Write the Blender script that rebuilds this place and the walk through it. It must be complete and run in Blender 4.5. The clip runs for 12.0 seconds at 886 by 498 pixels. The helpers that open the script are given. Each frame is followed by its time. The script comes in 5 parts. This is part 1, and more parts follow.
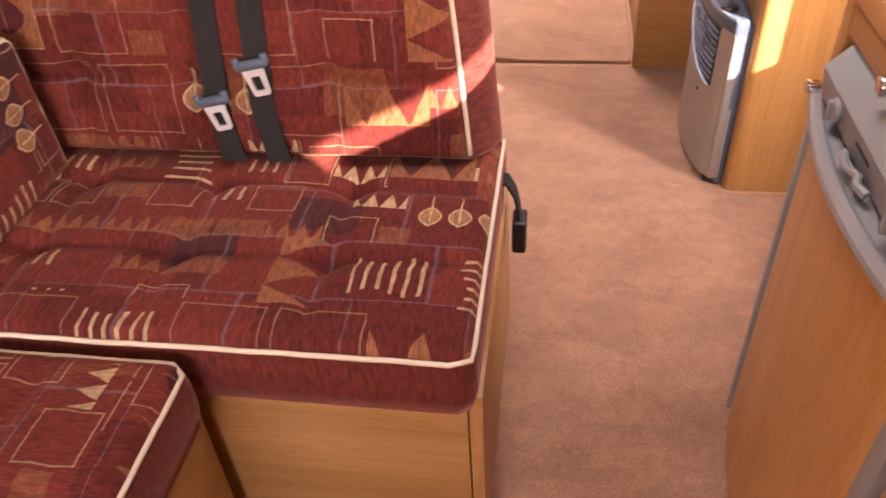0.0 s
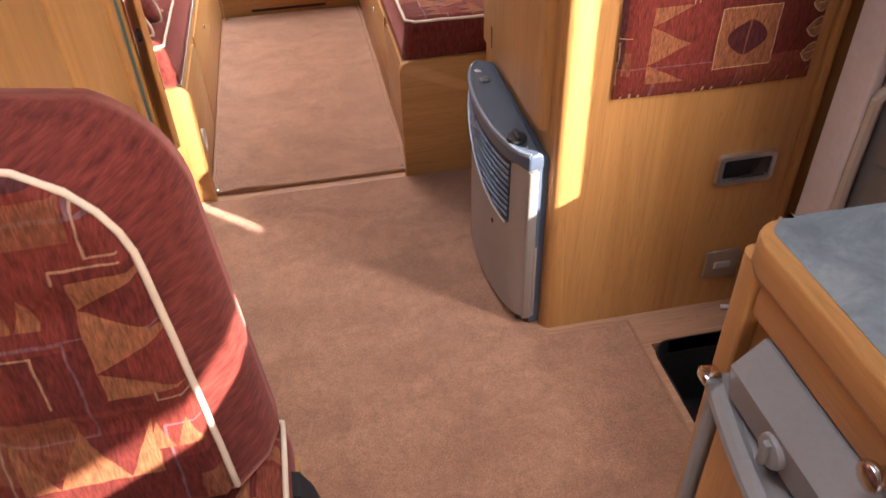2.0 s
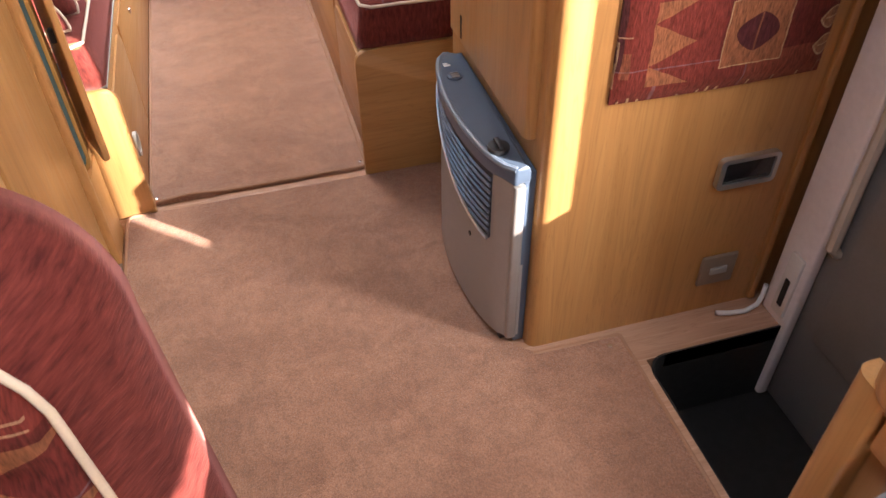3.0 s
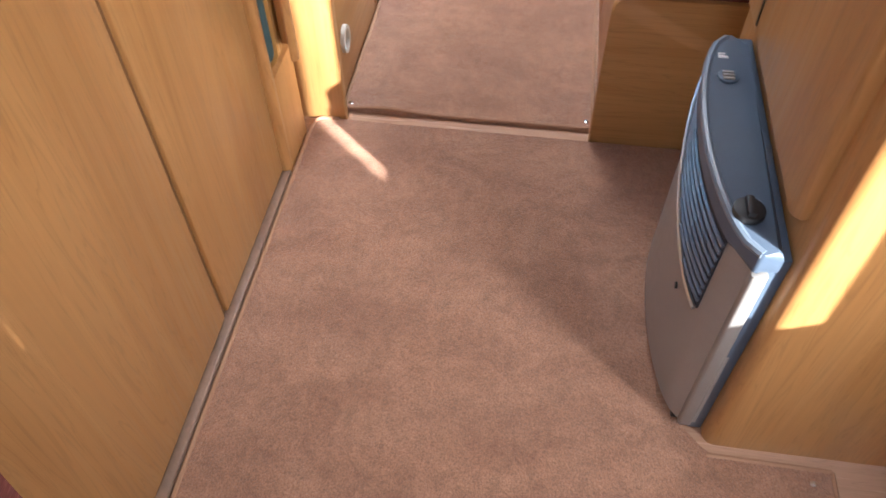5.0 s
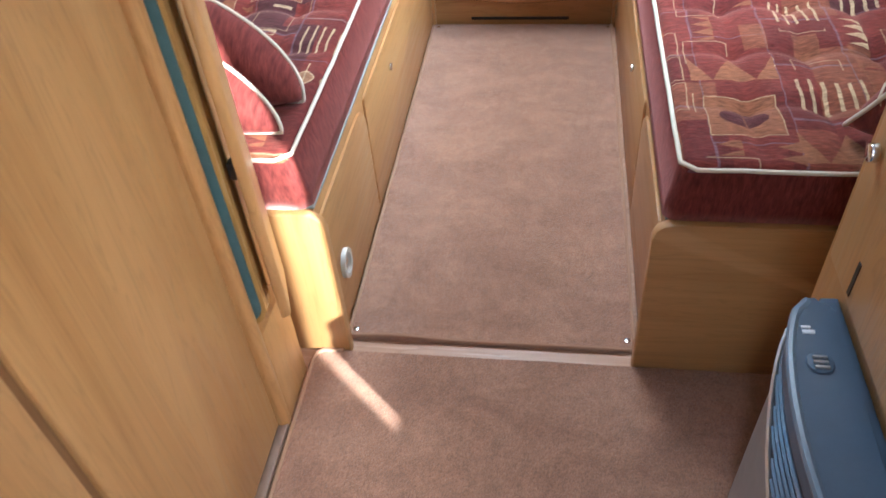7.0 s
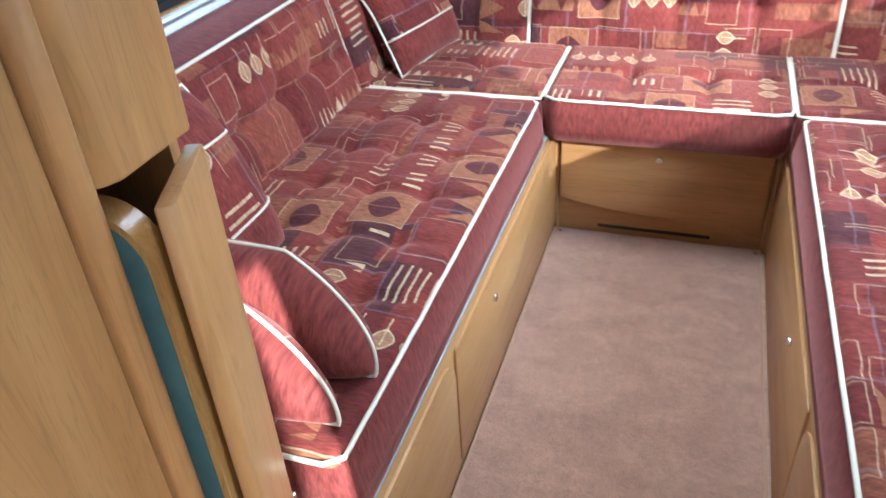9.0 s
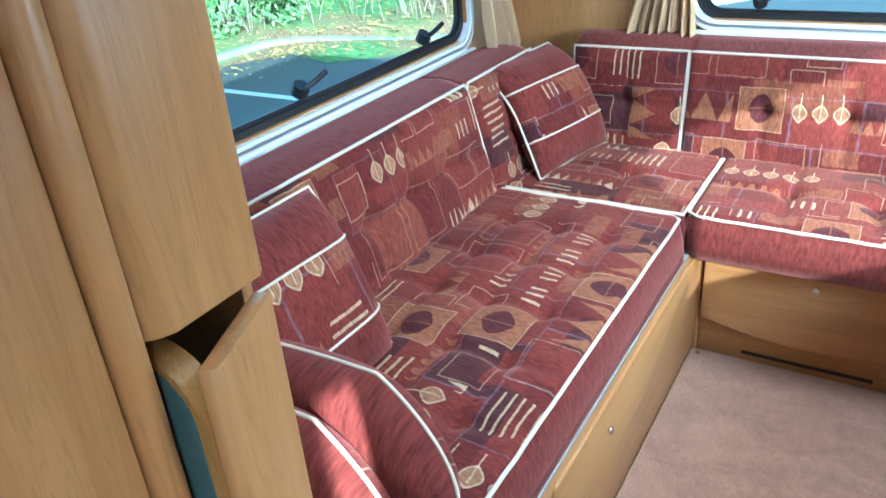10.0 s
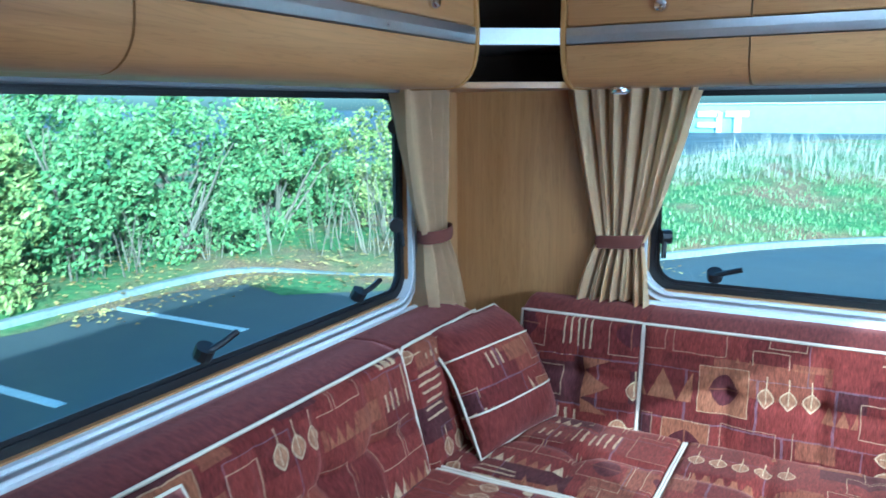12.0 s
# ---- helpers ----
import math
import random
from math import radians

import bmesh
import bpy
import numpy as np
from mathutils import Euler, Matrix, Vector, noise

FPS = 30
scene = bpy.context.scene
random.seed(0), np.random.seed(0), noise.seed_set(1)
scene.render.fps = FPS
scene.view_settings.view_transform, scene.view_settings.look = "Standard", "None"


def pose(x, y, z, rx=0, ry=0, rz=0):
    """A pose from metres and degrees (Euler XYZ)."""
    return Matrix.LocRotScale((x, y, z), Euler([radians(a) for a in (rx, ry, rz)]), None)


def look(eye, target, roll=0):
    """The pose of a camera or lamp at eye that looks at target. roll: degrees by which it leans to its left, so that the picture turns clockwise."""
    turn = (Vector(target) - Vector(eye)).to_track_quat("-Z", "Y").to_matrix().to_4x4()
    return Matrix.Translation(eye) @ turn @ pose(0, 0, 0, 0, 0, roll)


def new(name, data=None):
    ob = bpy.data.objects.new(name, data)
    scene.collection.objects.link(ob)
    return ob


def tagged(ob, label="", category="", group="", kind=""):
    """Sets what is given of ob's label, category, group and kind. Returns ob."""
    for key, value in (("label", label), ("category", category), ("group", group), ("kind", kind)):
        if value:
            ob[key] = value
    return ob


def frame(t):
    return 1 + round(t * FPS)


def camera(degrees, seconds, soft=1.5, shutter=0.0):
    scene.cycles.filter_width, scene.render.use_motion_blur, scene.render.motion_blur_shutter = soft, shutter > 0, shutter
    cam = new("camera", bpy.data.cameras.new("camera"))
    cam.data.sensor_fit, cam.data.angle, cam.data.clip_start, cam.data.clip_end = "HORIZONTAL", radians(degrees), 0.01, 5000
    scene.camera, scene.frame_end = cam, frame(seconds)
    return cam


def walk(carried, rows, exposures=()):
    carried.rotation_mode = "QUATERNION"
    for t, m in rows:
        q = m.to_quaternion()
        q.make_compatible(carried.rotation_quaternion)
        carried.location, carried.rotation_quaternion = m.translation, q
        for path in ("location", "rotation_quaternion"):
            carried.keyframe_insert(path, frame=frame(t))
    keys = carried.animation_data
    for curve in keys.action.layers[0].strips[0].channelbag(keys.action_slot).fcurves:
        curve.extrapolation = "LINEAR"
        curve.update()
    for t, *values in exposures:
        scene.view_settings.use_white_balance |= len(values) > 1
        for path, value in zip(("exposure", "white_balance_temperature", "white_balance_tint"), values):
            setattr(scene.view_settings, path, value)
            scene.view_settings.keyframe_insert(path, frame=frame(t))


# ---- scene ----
cam = camera(60.3, 12.0, 1.5, 0.2)
PATH = [
    (0, (0.068, 0.091, 1.318), (-0.209, 1.604, 0.039), -4.0),
    (0.5, (0.099, 0.194, 1.345), (0.072, 1.706, 0.035), -2.6),
    (1, (0.071, 0.344, 1.365), (0.195, 1.896, 0.11), -2.8),
    (1.2, (0.059, 0.397, 1.362), (0.219, 1.949, 0.11), -1.4),
    (1.5, (0.056, 0.498, 1.358), (0.245, 2.04, 0.098), -2.3),
    (2, (0.076, 0.684, 1.365), (0.352, 2.213, 0.106), -1.9),
    (2.5, (0.083, 0.791, 1.352), (0.448, 2.289, 0.078), -1.6),
    (2.7, (0.068, 0.841, 1.352), (0.467, 2.305, 0.048), -1.3),
    (4.3, (0.121, 1.264, 1.285), (0.239, 2.585, -0.212), -0.7),
    (4.5, (0.156, 1.297, 1.275), (0.162, 2.585, -0.255), -1.6),
    (5, (0.194, 1.33, 1.271), (0.0, 2.578, -0.279), -0.8),
    (5.5, (0.204, 1.37, 1.276), (-0.223, 2.617, -0.228), -4.7),
    (6, (0.165, 1.448, 1.272), (-0.34, 2.717, -0.189), -5.3),
    (6.5, (0.141, 1.585, 1.291), (-0.241, 2.919, -0.15), -4.9),
    (7, (0.151, 1.719, 1.292), (-0.119, 3.149, -0.08), -5.2),
    (7.2, (0.167, 1.778, 1.305), (-0.071, 3.231, -0.049), -4.8),
    (8.8, (0.083, 2.094, 1.325), (-0.365, 3.667, 0.175), -3.8),
    (9, (0.102, 2.13, 1.337), (-0.477, 3.691, 0.23), -4.0),
    (9.2, (0.111, 2.175, 1.344), (-0.604, 3.706, 0.275), -4.8),
    (9.5, (0.128, 2.208, 1.363), (-0.696, 3.716, 0.34), -4.7),
    (10, (0.127, 2.256, 1.378), (-0.836, 3.747, 0.455), -4.7),
    (10.5, (0.122, 2.271, 1.396), (-0.894, 3.821, 0.644), -2.9),
    (11, (0.121, 2.296, 1.398), (-0.932, 3.865, 0.744), -1.5),
    (11.5, (0.093, 2.36, 1.393), (-0.975, 3.972, 0.883), 0.5),
    (12, (0.048, 2.512, 1.389), (-0.893, 4.24, 1.027), -0.5),
]
walk(cam, [(t, look(eye, target, roll)) for t, eye, target, roll in PATH],
     [(0, 3.15, 7500, 33), (0.5, 3.15, 7150, 27), (1.5, 2.65, 6900, 24), (2.5, 2.6, 6550, 20), (5.5, 2.68, 5650, 10), (7, 2.62, 5100, 3), (9, 2.45, 4800, 0), (10.5, 2.45, 4450, -6), (11, 2.12, 4380, -6), (11.5, 1.95, 4300, -5), (12, 1.78, 4200, -4)])

# ---- light ----
SUN_EL, SUN_AZ = 21.0, (0.74, -0.67)          # height in degrees; plan direction towards the sun
world = bpy.data.worlds.new("sky_world")
scene.world = world
world.use_nodes = True
wn = world.node_tree
sky = wn.nodes.new("ShaderNodeTexSky")
sky.sky_type, sky.sun_disc = "NISHITA", False
sky.sun_elevation, sky.sun_rotation = radians(SUN_EL), math.atan2(SUN_AZ[0], SUN_AZ[1])
sky.dust_density = 3.0
wn.links.new(sky.outputs[0], wn.nodes["Background"].inputs[0])
wn.nodes["Background"].inputs[1].default_value = 0.15

sun = new("sun", bpy.data.lights.new("sun", "SUN"))
sun.data.energy, sun.data.angle, sun.data.color = 5.0, radians(0.6), (1.0, 0.93, 0.82)
sun.matrix_world = look((SUN_AZ[0] * 10, SUN_AZ[1] * 10, 10 * math.tan(radians(SUN_EL))), (0, 0, 0))


TOPZ = 1.95


def window_lamp(name, eye, target, w, h, power, colour=(0.92, 0.96, 1.0), spread=180):
    """Daylight that comes in through an opening of w by h metres."""
    ob = new(name, bpy.data.lights.new(name, "AREA"))
    ob.data.shape, ob.data.size, ob.data.size_y = "RECTANGLE", w, h
    ob.data.energy, ob.data.color, ob.data.spread = power, colour, radians(spread)
    ob.matrix_world = look(eye, target)
    return ob


window_lamp("daylight_roof", (0.08, 1.20, TOPZ + 0.03), (0.08, 1.2001, 0), 0.42, 0.62, 0.8, (0.92, 0.95, 1.0), 115)
window_lamp("daylight_roof", (0.03, 3.70, TOPZ + 0.03), (0.03, 3.7001, 0), 0.62, 0.62, 3.6, (0.98, 0.97, 0.95), 115)
window_lamp("daylight_windscreen", (-0.35, -1.62, 1.27), (-0.35, 0.6, 0.5), 1.15, 0.6, 6.2)
window_lamp("daylight_kitchen", (1.21, 0.05, 1.26), (0.0, 0.2, 0.7), 0.48, 0.26, 0.5)
window_lamp("daylight_door", (1.21, 1.37, 1.13), (-0.1, 2.15, 0.2), 0.14, 0.88, 1.1, (1.0, 0.95, 0.88), 85)
window_lamp("daylight_side", (1.215, 3.50, 1.215), (0.0, 4.10, 0.98), 1.5, 0.42, 5.2, (0.96, 0.98, 1.0), 112)


# ---- materials ----
class V:
    """A number in a node tree, with arithmetic."""
    def __init__(self, nt, s):
        self.nt, self.s = nt, s

    def op(self, kind, *others, clamp=False):
        n = self.nt.nodes.new("ShaderNodeMath")
        n.operation, n.use_clamp = kind, clamp
        for i, o in enumerate((self, *others)):
            if isinstance(o, V):
                self.nt.links.new(o.s, n.inputs[i])
            else:
                n.inputs[i].default_value = o
        return V(self.nt, n.outputs[0])

    def __add__(self, o): return self.op("ADD", o)
    def __sub__(self, o): return self.op("SUBTRACT", o)
    def __mul__(self, o): return self.op("MULTIPLY", o)
    def floor(self): return self.op("FLOOR")
    def fract(self): return self.op("FRACT")
    def abs(self): return self.op("ABSOLUTE")
    def lt(self, o): return self.op("LESS_THAN", o)
    def gt(self, o): return self.op("GREATER_THAN", o)
    def max(self, o): return self.op("MAXIMUM", o)
    def min(self, o): return self.op("MINIMUM", o)


class Mat:
    """A principled material and shorthands for its nodes."""
    def __init__(self, name, colour=(0.5, 0.5, 0.5), rough=0.5, metal=0.0, **more):
        self.m = bpy.data.materials.new(name)
        self.m.use_nodes = True
        self.nt = self.m.node_tree
        self.b = self.nt.nodes["Principled BSDF"]
        self.put("Base Color", colour), self.put("Roughness", rough), self.put("Metallic", metal)
        for k, v in more.items():
            self.put(k.replace("_", " "), v)

    def put(self, name, value):
        s = self.b.inputs[name]
        if isinstance(value, V):
            value = value.s
        if isinstance(value, bpy.types.NodeSocket):
            self.nt.links.new(value, s)
        elif isinstance(value, tuple) and len(value) == 3:
            s.default_value = (*value, 1)
        else:
            s.default_value = value

    def coords(self, kind="Object", scale=(1, 1, 1)):
        t = self.nt.nodes.new("ShaderNodeTexCoord")
        mp = self.nt.nodes.new("ShaderNodeMapping")
        mp.inputs["Scale"].default_value = scale
        self.nt.links.new(t.outputs[kind], mp.inputs[0])
        return mp.outputs[0]

    def noise(self, scale, vec=None, detail=3.0, rough=0.55, distortion=0.0):
        n = self.nt.nodes.new("ShaderNodeTexNoise")
        n.inputs["Scale"].default_value, n.inputs["Detail"].default_value = scale, detail
        n.inputs["Roughness"].default_value, n.inputs["Distortion"].default_value = rough, distortion
        self.nt.links.new(vec if vec else self.coords(), n.inputs["Vector"])
        return n.outputs["Fac"]

    def ramp(self, fac, *stops, constant=False):
        n = self.nt.nodes.new("ShaderNodeValToRGB")
        n.color_ramp.interpolation = "CONSTANT" if constant else "LINEAR"
        while len(n.color_ramp.elements) < len(stops):
            n.color_ramp.elements.new(0.5)
        for e, (p, c) in zip(n.color_ramp.elements, stops):
            e.position, e.color = p, (*c, 1) if isinstance(c, tuple) else (c, c, c, 1)
        self.nt.links.new(fac.s if isinstance(fac, V) else fac, n.inputs[0])
        return n.outputs[0]

    def mix(self, fac, a, b, kind="MIX"):
        n = self.nt.nodes.new("ShaderNodeMix")
        n.data_type, n.blend_type = "RGBA", kind
        for i, v in ((0, fac), (6, a), (7, b)):
            v = v.s if isinstance(v, V) else v
            if isinstance(v, bpy.types.NodeSocket):
                self.nt.links.new(v, n.inputs[i])
            else:
                n.inputs[i].default_value = (*v, 1) if isinstance(v, tuple) else v
        return n.outputs[2]

    def bump(self, height, strength=0.2, distance=0.002):
        n = self.nt.nodes.new("ShaderNodeBump")
        n.inputs["Strength"].default_value, n.inputs["Distance"].default_value = strength, distance
        self.nt.links.new(height.s if isinstance(height, V) else height, n.inputs["Height"])
        self.nt.links.new(n.outputs[0], self.b.inputs["Normal"])


def wood(name, axis, light=(0.475, 0.250, 0.091), dark=(0.365, 0.173, 0.054), rough=0.34):
    """Pear-wood foil with its grain along one axis."""
    m = Mat(name, rough=rough)
    sc = [9.0, 9.0, 9.0]
    sc[axis] = 0.55
    v = m.coords("Object", tuple(sc))
    big = m.noise(1.6, v, 4.0, 0.6, 0.9)
    sc2 = [120.0] * 3
    sc2[axis] = 4.0
    fine = m.noise(1.0, m.coords("Object", tuple(sc2)), 2.0)
    col = m.ramp(big, (0.3, dark), (0.5, tuple(0.45 * a + 0.55 * b for a, b in zip(dark, light))), (0.72, light))
    col = m.mix(0.18, col, m.ramp(fine, (0.3, 0.35), (0.75, 1.0)), "MULTIPLY")
    rings = (V(m.nt, big) * 15.0).fract()
    col = m.mix(0.34, col, m.ramp(rings, (0.0, 0.55), (0.22, 1.0), (0.9, 1.0), (1.0, 0.55)), "MULTIPLY")
    m.put("Base Color", col)
    m.put("Roughness", m.ramp(fine, (0.2, rough - 0.05), (0.8, rough + 0.1)))
    m.bump(fine, 0.08, 0.001)
    return m.m


WOOD_Z = wood("pear_wood_upright", 2)
WOOD_Y = wood("pear_wood_along", 1)
WOOD_X = wood("pear_wood_across", 0)
WOOD_EDGE = wood("wood_edging", 2, (0.54, 0.31, 0.10), (0.42, 0.21, 0.06), 0.22)
WOOD_LIP = wood("oak_lipping", 1, (0.46, 0.235, 0.085), (0.33, 0.15, 0.045), 0.3)


def carpet_mat():
    m = Mat("carpet_pile", rough=1.0)
    patch = m.noise(1.0, m.coords("Object", (5.0, 9.0, 5.0)), 5.0, 0.65, 0.6)
    mid = m.noise(1.0, m.coords("Object", (38.0, 26.0, 30.0)), 5.0, 0.75, 0.8)
    fibre = m.noise(620.0, detail=2.0)
    tuft = m.noise(1.0, m.coords("Object", (340.0, 230.0, 260.0)), 4.0, 0.8, 0.5)
    col = m.ramp(patch, (0.37, (0.43, 0.215, 0.127)), (0.61, (0.565, 0.298, 0.180)))
    col = m.mix(0.42, col, m.ramp(mid, (0.36, 0.5), (0.6, 1.0)), "MULTIPLY")
    col = m.mix(0.58, col, m.ramp(tuft, (0.38, 0.28), (0.58, 1.0)), "MULTIPLY")
    col = m.mix(0.5, col, m.ramp(fibre, (0.3, 0.45), (0.7, 1.0)), "MULTIPLY")
    m.put("Base Color", col)
    m.put("Sheen Weight", 0.35), m.put("Sheen Roughness", 0.5)
    m.put("Specular IOR Level", 0.1)
    m.bump(V(m.nt, tuft) * 1.0 + V(m.nt, fibre) * 0.6, 0.8, 0.004)
    return m.m


CARPET = carpet_mat()
BINDING = Mat("carpet_binding", (0.33, 0.185, 0.11), 0.85).m


def chenille(m):
    """Streaky pile shared by the plain and the patterned cloth: returns colour factor and height."""
    st = m.noise(1.0, m.coords("UV", (420, 60, 60)), 2.0)
    blot = m.noise(1.0, m.coords("UV", (130, 34, 34)), 3.0)
    return st, blot


def plain_cloth(name, a, b):
    m = Mat(name, rough=0.85)
    st, blot = chenille(m)
    col = m.ramp(blot, (0.3, a), (0.7, b))
    col = m.mix(0.5, col, m.ramp(st, (0.3, 0.45), (0.65, 1.0)), "MULTIPLY")
    m.put("Base Color", col)
    m.put("Sheen Weight", 0.45), m.put("Sheen Tint", (0.8, 0.35, 0.3)), m.put("Sheen Roughness", 0.4)
    m.put("Specular IOR Level", 0.15)
    m.bump(V(m.nt, st) + V(m.nt, blot), 0.35, 0.002)
    return m.m


PLAIN = plain_cloth("maroon_chenille", (0.080, 0.013, 0.011), (0.180, 0.036, 0.026))


def patchwork():
    """Woven patchwork: coloured blocks, pale strokes, leaves, boxes and triangles."""
    m = Mat("patchwork_chenille", rough=0.85)
    nt = m.nt
    uv = m.coords("UV")
    wob = nt.nodes.new("ShaderNodeTexNoise")
    wob.inputs["Scale"].default_value, wob.inputs["Detail"].default_value = 26.0, 1.0
    nt.links.new(uv, wob.inputs["Vector"])
    sub = nt.nodes.new("ShaderNodeVectorMath")
    sub.operation = "SUBTRACT"
    nt.links.new(wob.outputs["Color"], sub.inputs[0])
    sub.inputs[1].default_value = (0.5, 0.5, 0.5)
    mad = nt.nodes.new("ShaderNodeVectorMath")
    mad.operation = "MULTIPLY_ADD"
    nt.links.new(sub.outputs[0], mad.inputs[0])
    mad.inputs[1].default_value = (0.007, 0.007, 0.0)
    nt.links.new(uv, mad.inputs[2])
    sep = nt.nodes.new("ShaderNodeSeparateXYZ")
    nt.links.new(mad.outputs[0], sep.inputs[0])
    u, v = V(nt, sep.outputs[0]), V(nt, sep.outputs[1])

    def rnd(a, b, seed):
        c = nt.nodes.new("ShaderNodeCombineXYZ")
        nt.links.new(a.s, c.inputs[0]), nt.links.new(b.s, c.inputs[1])
        c.inputs[2].default_value = seed
        w = nt.nodes.new("ShaderNodeTexWhiteNoise")
        w.noise_dimensions = "3D"
        nt.links.new(c.outputs[0], w.inputs["Vector"])
        s = nt.nodes.new("ShaderNodeSeparateColor")
        nt.links.new(w.outputs["Color"], s.inputs[0])
        return [V(nt, s.outputs[i]) for i in range(3)]

    # ground blocks, two sizes over one another
    def blocks(su, sv, seed):
        r = (v * sv).floor()
        uu = u * su + (r * 0.371).fract()
        k = rnd(uu.floor(), r, seed)
        e = ((uu.fract() - 0.5).abs().max((((v * sv).fract()) - 0.5).abs()))
        return k, e
    ka, ea = blocks(5.6, 7.2, 3.0)
    kb, eb = blocks(8.4, 11.0, 8.0)
    red, maroon, plum, rust = (0.165, 0.029, 0.021), (0.120, 0.020, 0.016), (0.070, 0.019, 0.020), (0.205, 0.062, 0.032)
    ca = m.ramp(ka[0], (0.0, red), (0.50, maroon), (0.86, plum), (0.93, (0.20, 0.048, 0.028)), constant=True)
    cb = m.ramp(kb[0], (0.0, red), (0.42, maroon), (0.80, plum), (0.91, rust), constant=True)
    col = m.mix(kb[1].gt(0.58), ca, cb)
    col = m.mix((ea.gt(0.482) * ka[1].gt(0.45)) * 0.38, col, (0.20, 0.16, 0.20))

    # strokes and figures, one to a cell
    S = 6.4
    r = (v * S).floor()
    uu = u * S + (r * 0.43).fract()
    k = rnd(uu.floor(), r, 21.0)
    f0, g0 = uu.fract() - 0.5, (v * S).fract() - 0.5
    swap = k[1].gt(0.6)
    f, g = f0 + (g0 - f0) * swap, g0 + (f0 - g0) * swap
    af, ag = f.abs(), g.abs()
    pick = k[0]
    cream, tan = (0.52, 0.37, 0.21), (0.26, 0.100, 0.045)

    def kind(lo, hi):
        return pick.gt(lo) * pick.lt(hi)

    def lens(a, b, w, h):
        return (a.abs() * (1.0 / w) + (b * (1.0 / h)).op("POWER", 2.0)).lt(1.0)
    bars = (f * 7.0).fract().lt(0.30) * af.lt(0.42) * ag.lt((f * 9.0).op("SINE") * 0.05 + 0.27) * kind(0.0, 0.11)
    rows = (g * 8.0).fract().lt(0.26) * ag.lt(0.31) * af.lt((g * 11.0).op("SINE") * 0.04 + 0.32) * kind(0.11, 0.19)
    boxm = af.max(ag)
    tile = boxm.lt(0.40) * kind(0.19, 0.32)
    rim = boxm.gt(0.385) * tile
    inner = lens(f, g, 0.27, 0.24) * tile
    vein = f.abs().lt(0.012) * ag.lt(0.27) * tile
    f3 = (f * 3.0 + 0.5).fract() - 0.5
    leaf = lens(f3, g, 0.40, 0.175) * af.lt(0.48) * kind(0.32, 0.44)
    leaf_in = lens(f3, g, 0.335, 0.142) * af.lt(0.48) * kind(0.32, 0.44)
    stem = f3.abs().lt(0.030) * g.gt(-0.10) * g.lt(0.36) * af.lt(0.48) * kind(0.32, 0.44)
    zig = (g + 0.28).lt(((f * 2.0).fract() - 0.5).abs() * 1.05) * g.gt(-0.28) * kind(0.44, 0.56)
    frame_line = boxm.lt(0.44) * boxm.gt(0.422) * kind(0.56, 0.66)
    col = m.mix(zig, col, tan)
    col = m.mix(tile * k[2].gt(0.45) * 0.9, col, tan)
    col = m.mix(inner, col, (0.075, 0.016, 0.018))
    col = m.mix(vein * 0.6, col, tan)
    col = m.mix(rim * 0.55, col, cream)
    col = m.mix(frame_line * 0.35, col, cream)
    col = m.mix(leaf * 0.9, col, cream)
    col = m.mix(leaf_in * 0.75, col, tan)
    col = m.mix((bars.max(rows)).max(stem) * 0.9, col, cream)
    # smaller figures between the large ones
    r2 = (v * 10.4 + 0.3).floor()
    u2 = u * 10.4 + (r2 * 0.61).fract()
    k2 = rnd(u2.floor(), r2, 47.0)
    f4, g4 = u2.fract() - 0.5, (v * 10.4 + 0.3).fract() - 0.5
    free, q2 = pick.gt(0.66), k2[0]
    ticks = (f4 * 4.0).fract().lt(0.30) * f4.abs().lt(0.375) * g4.abs().lt(0.22) * q2.lt(0.12) * free
    teeth = (g4 + 0.22).lt((((f4 * 3.0).fract() - 0.5).abs() * -0.9) + 0.42) * g4.gt(-0.22) * q2.gt(0.12) * q2.lt(0.26) * free
    strip = g4.abs().lt(0.24) * q2.gt(0.26) * q2.lt(0.46) * f4.abs().lt(0.47) * free
    pane = f4.abs().max(g4.abs())
    outline2 = pane.lt(0.46) * pane.gt(0.432) * q2.gt(0.46) * q2.lt(0.80) * free
    col = m.mix(strip * 0.55, col, tan)
    col = m.mix(teeth * 0.9, col, m.mix(k2[1].gt(0.75), tan, cream))
    col = m.mix(ticks.max(outline2 * 0.6) * 0.9, col, cream)
    st, blot = chenille(m)
    col = m.mix(0.75, col, m.ramp(st, (0.3, 0.40), (0.65, 1.15)), "MULTIPLY")
    col = m.mix(0.7, col, m.ramp(blot, (0.3, 0.50), (0.7, 1.15)), "MULTIPLY")
    m.put("Base Color", col)
    m.put("Sheen Weight", 0.3), m.put("Sheen Tint", (0.8, 0.4, 0.3)), m.put("Sheen Roughness", 0.4)
    m.put("Specular IOR Level", 0.15)
    m.bump(V(nt, st) + V(nt, blot) + (leaf + bars + rows) * 0.8, 0.4, 0.002)
    return m.m


PATCH = patchwork()


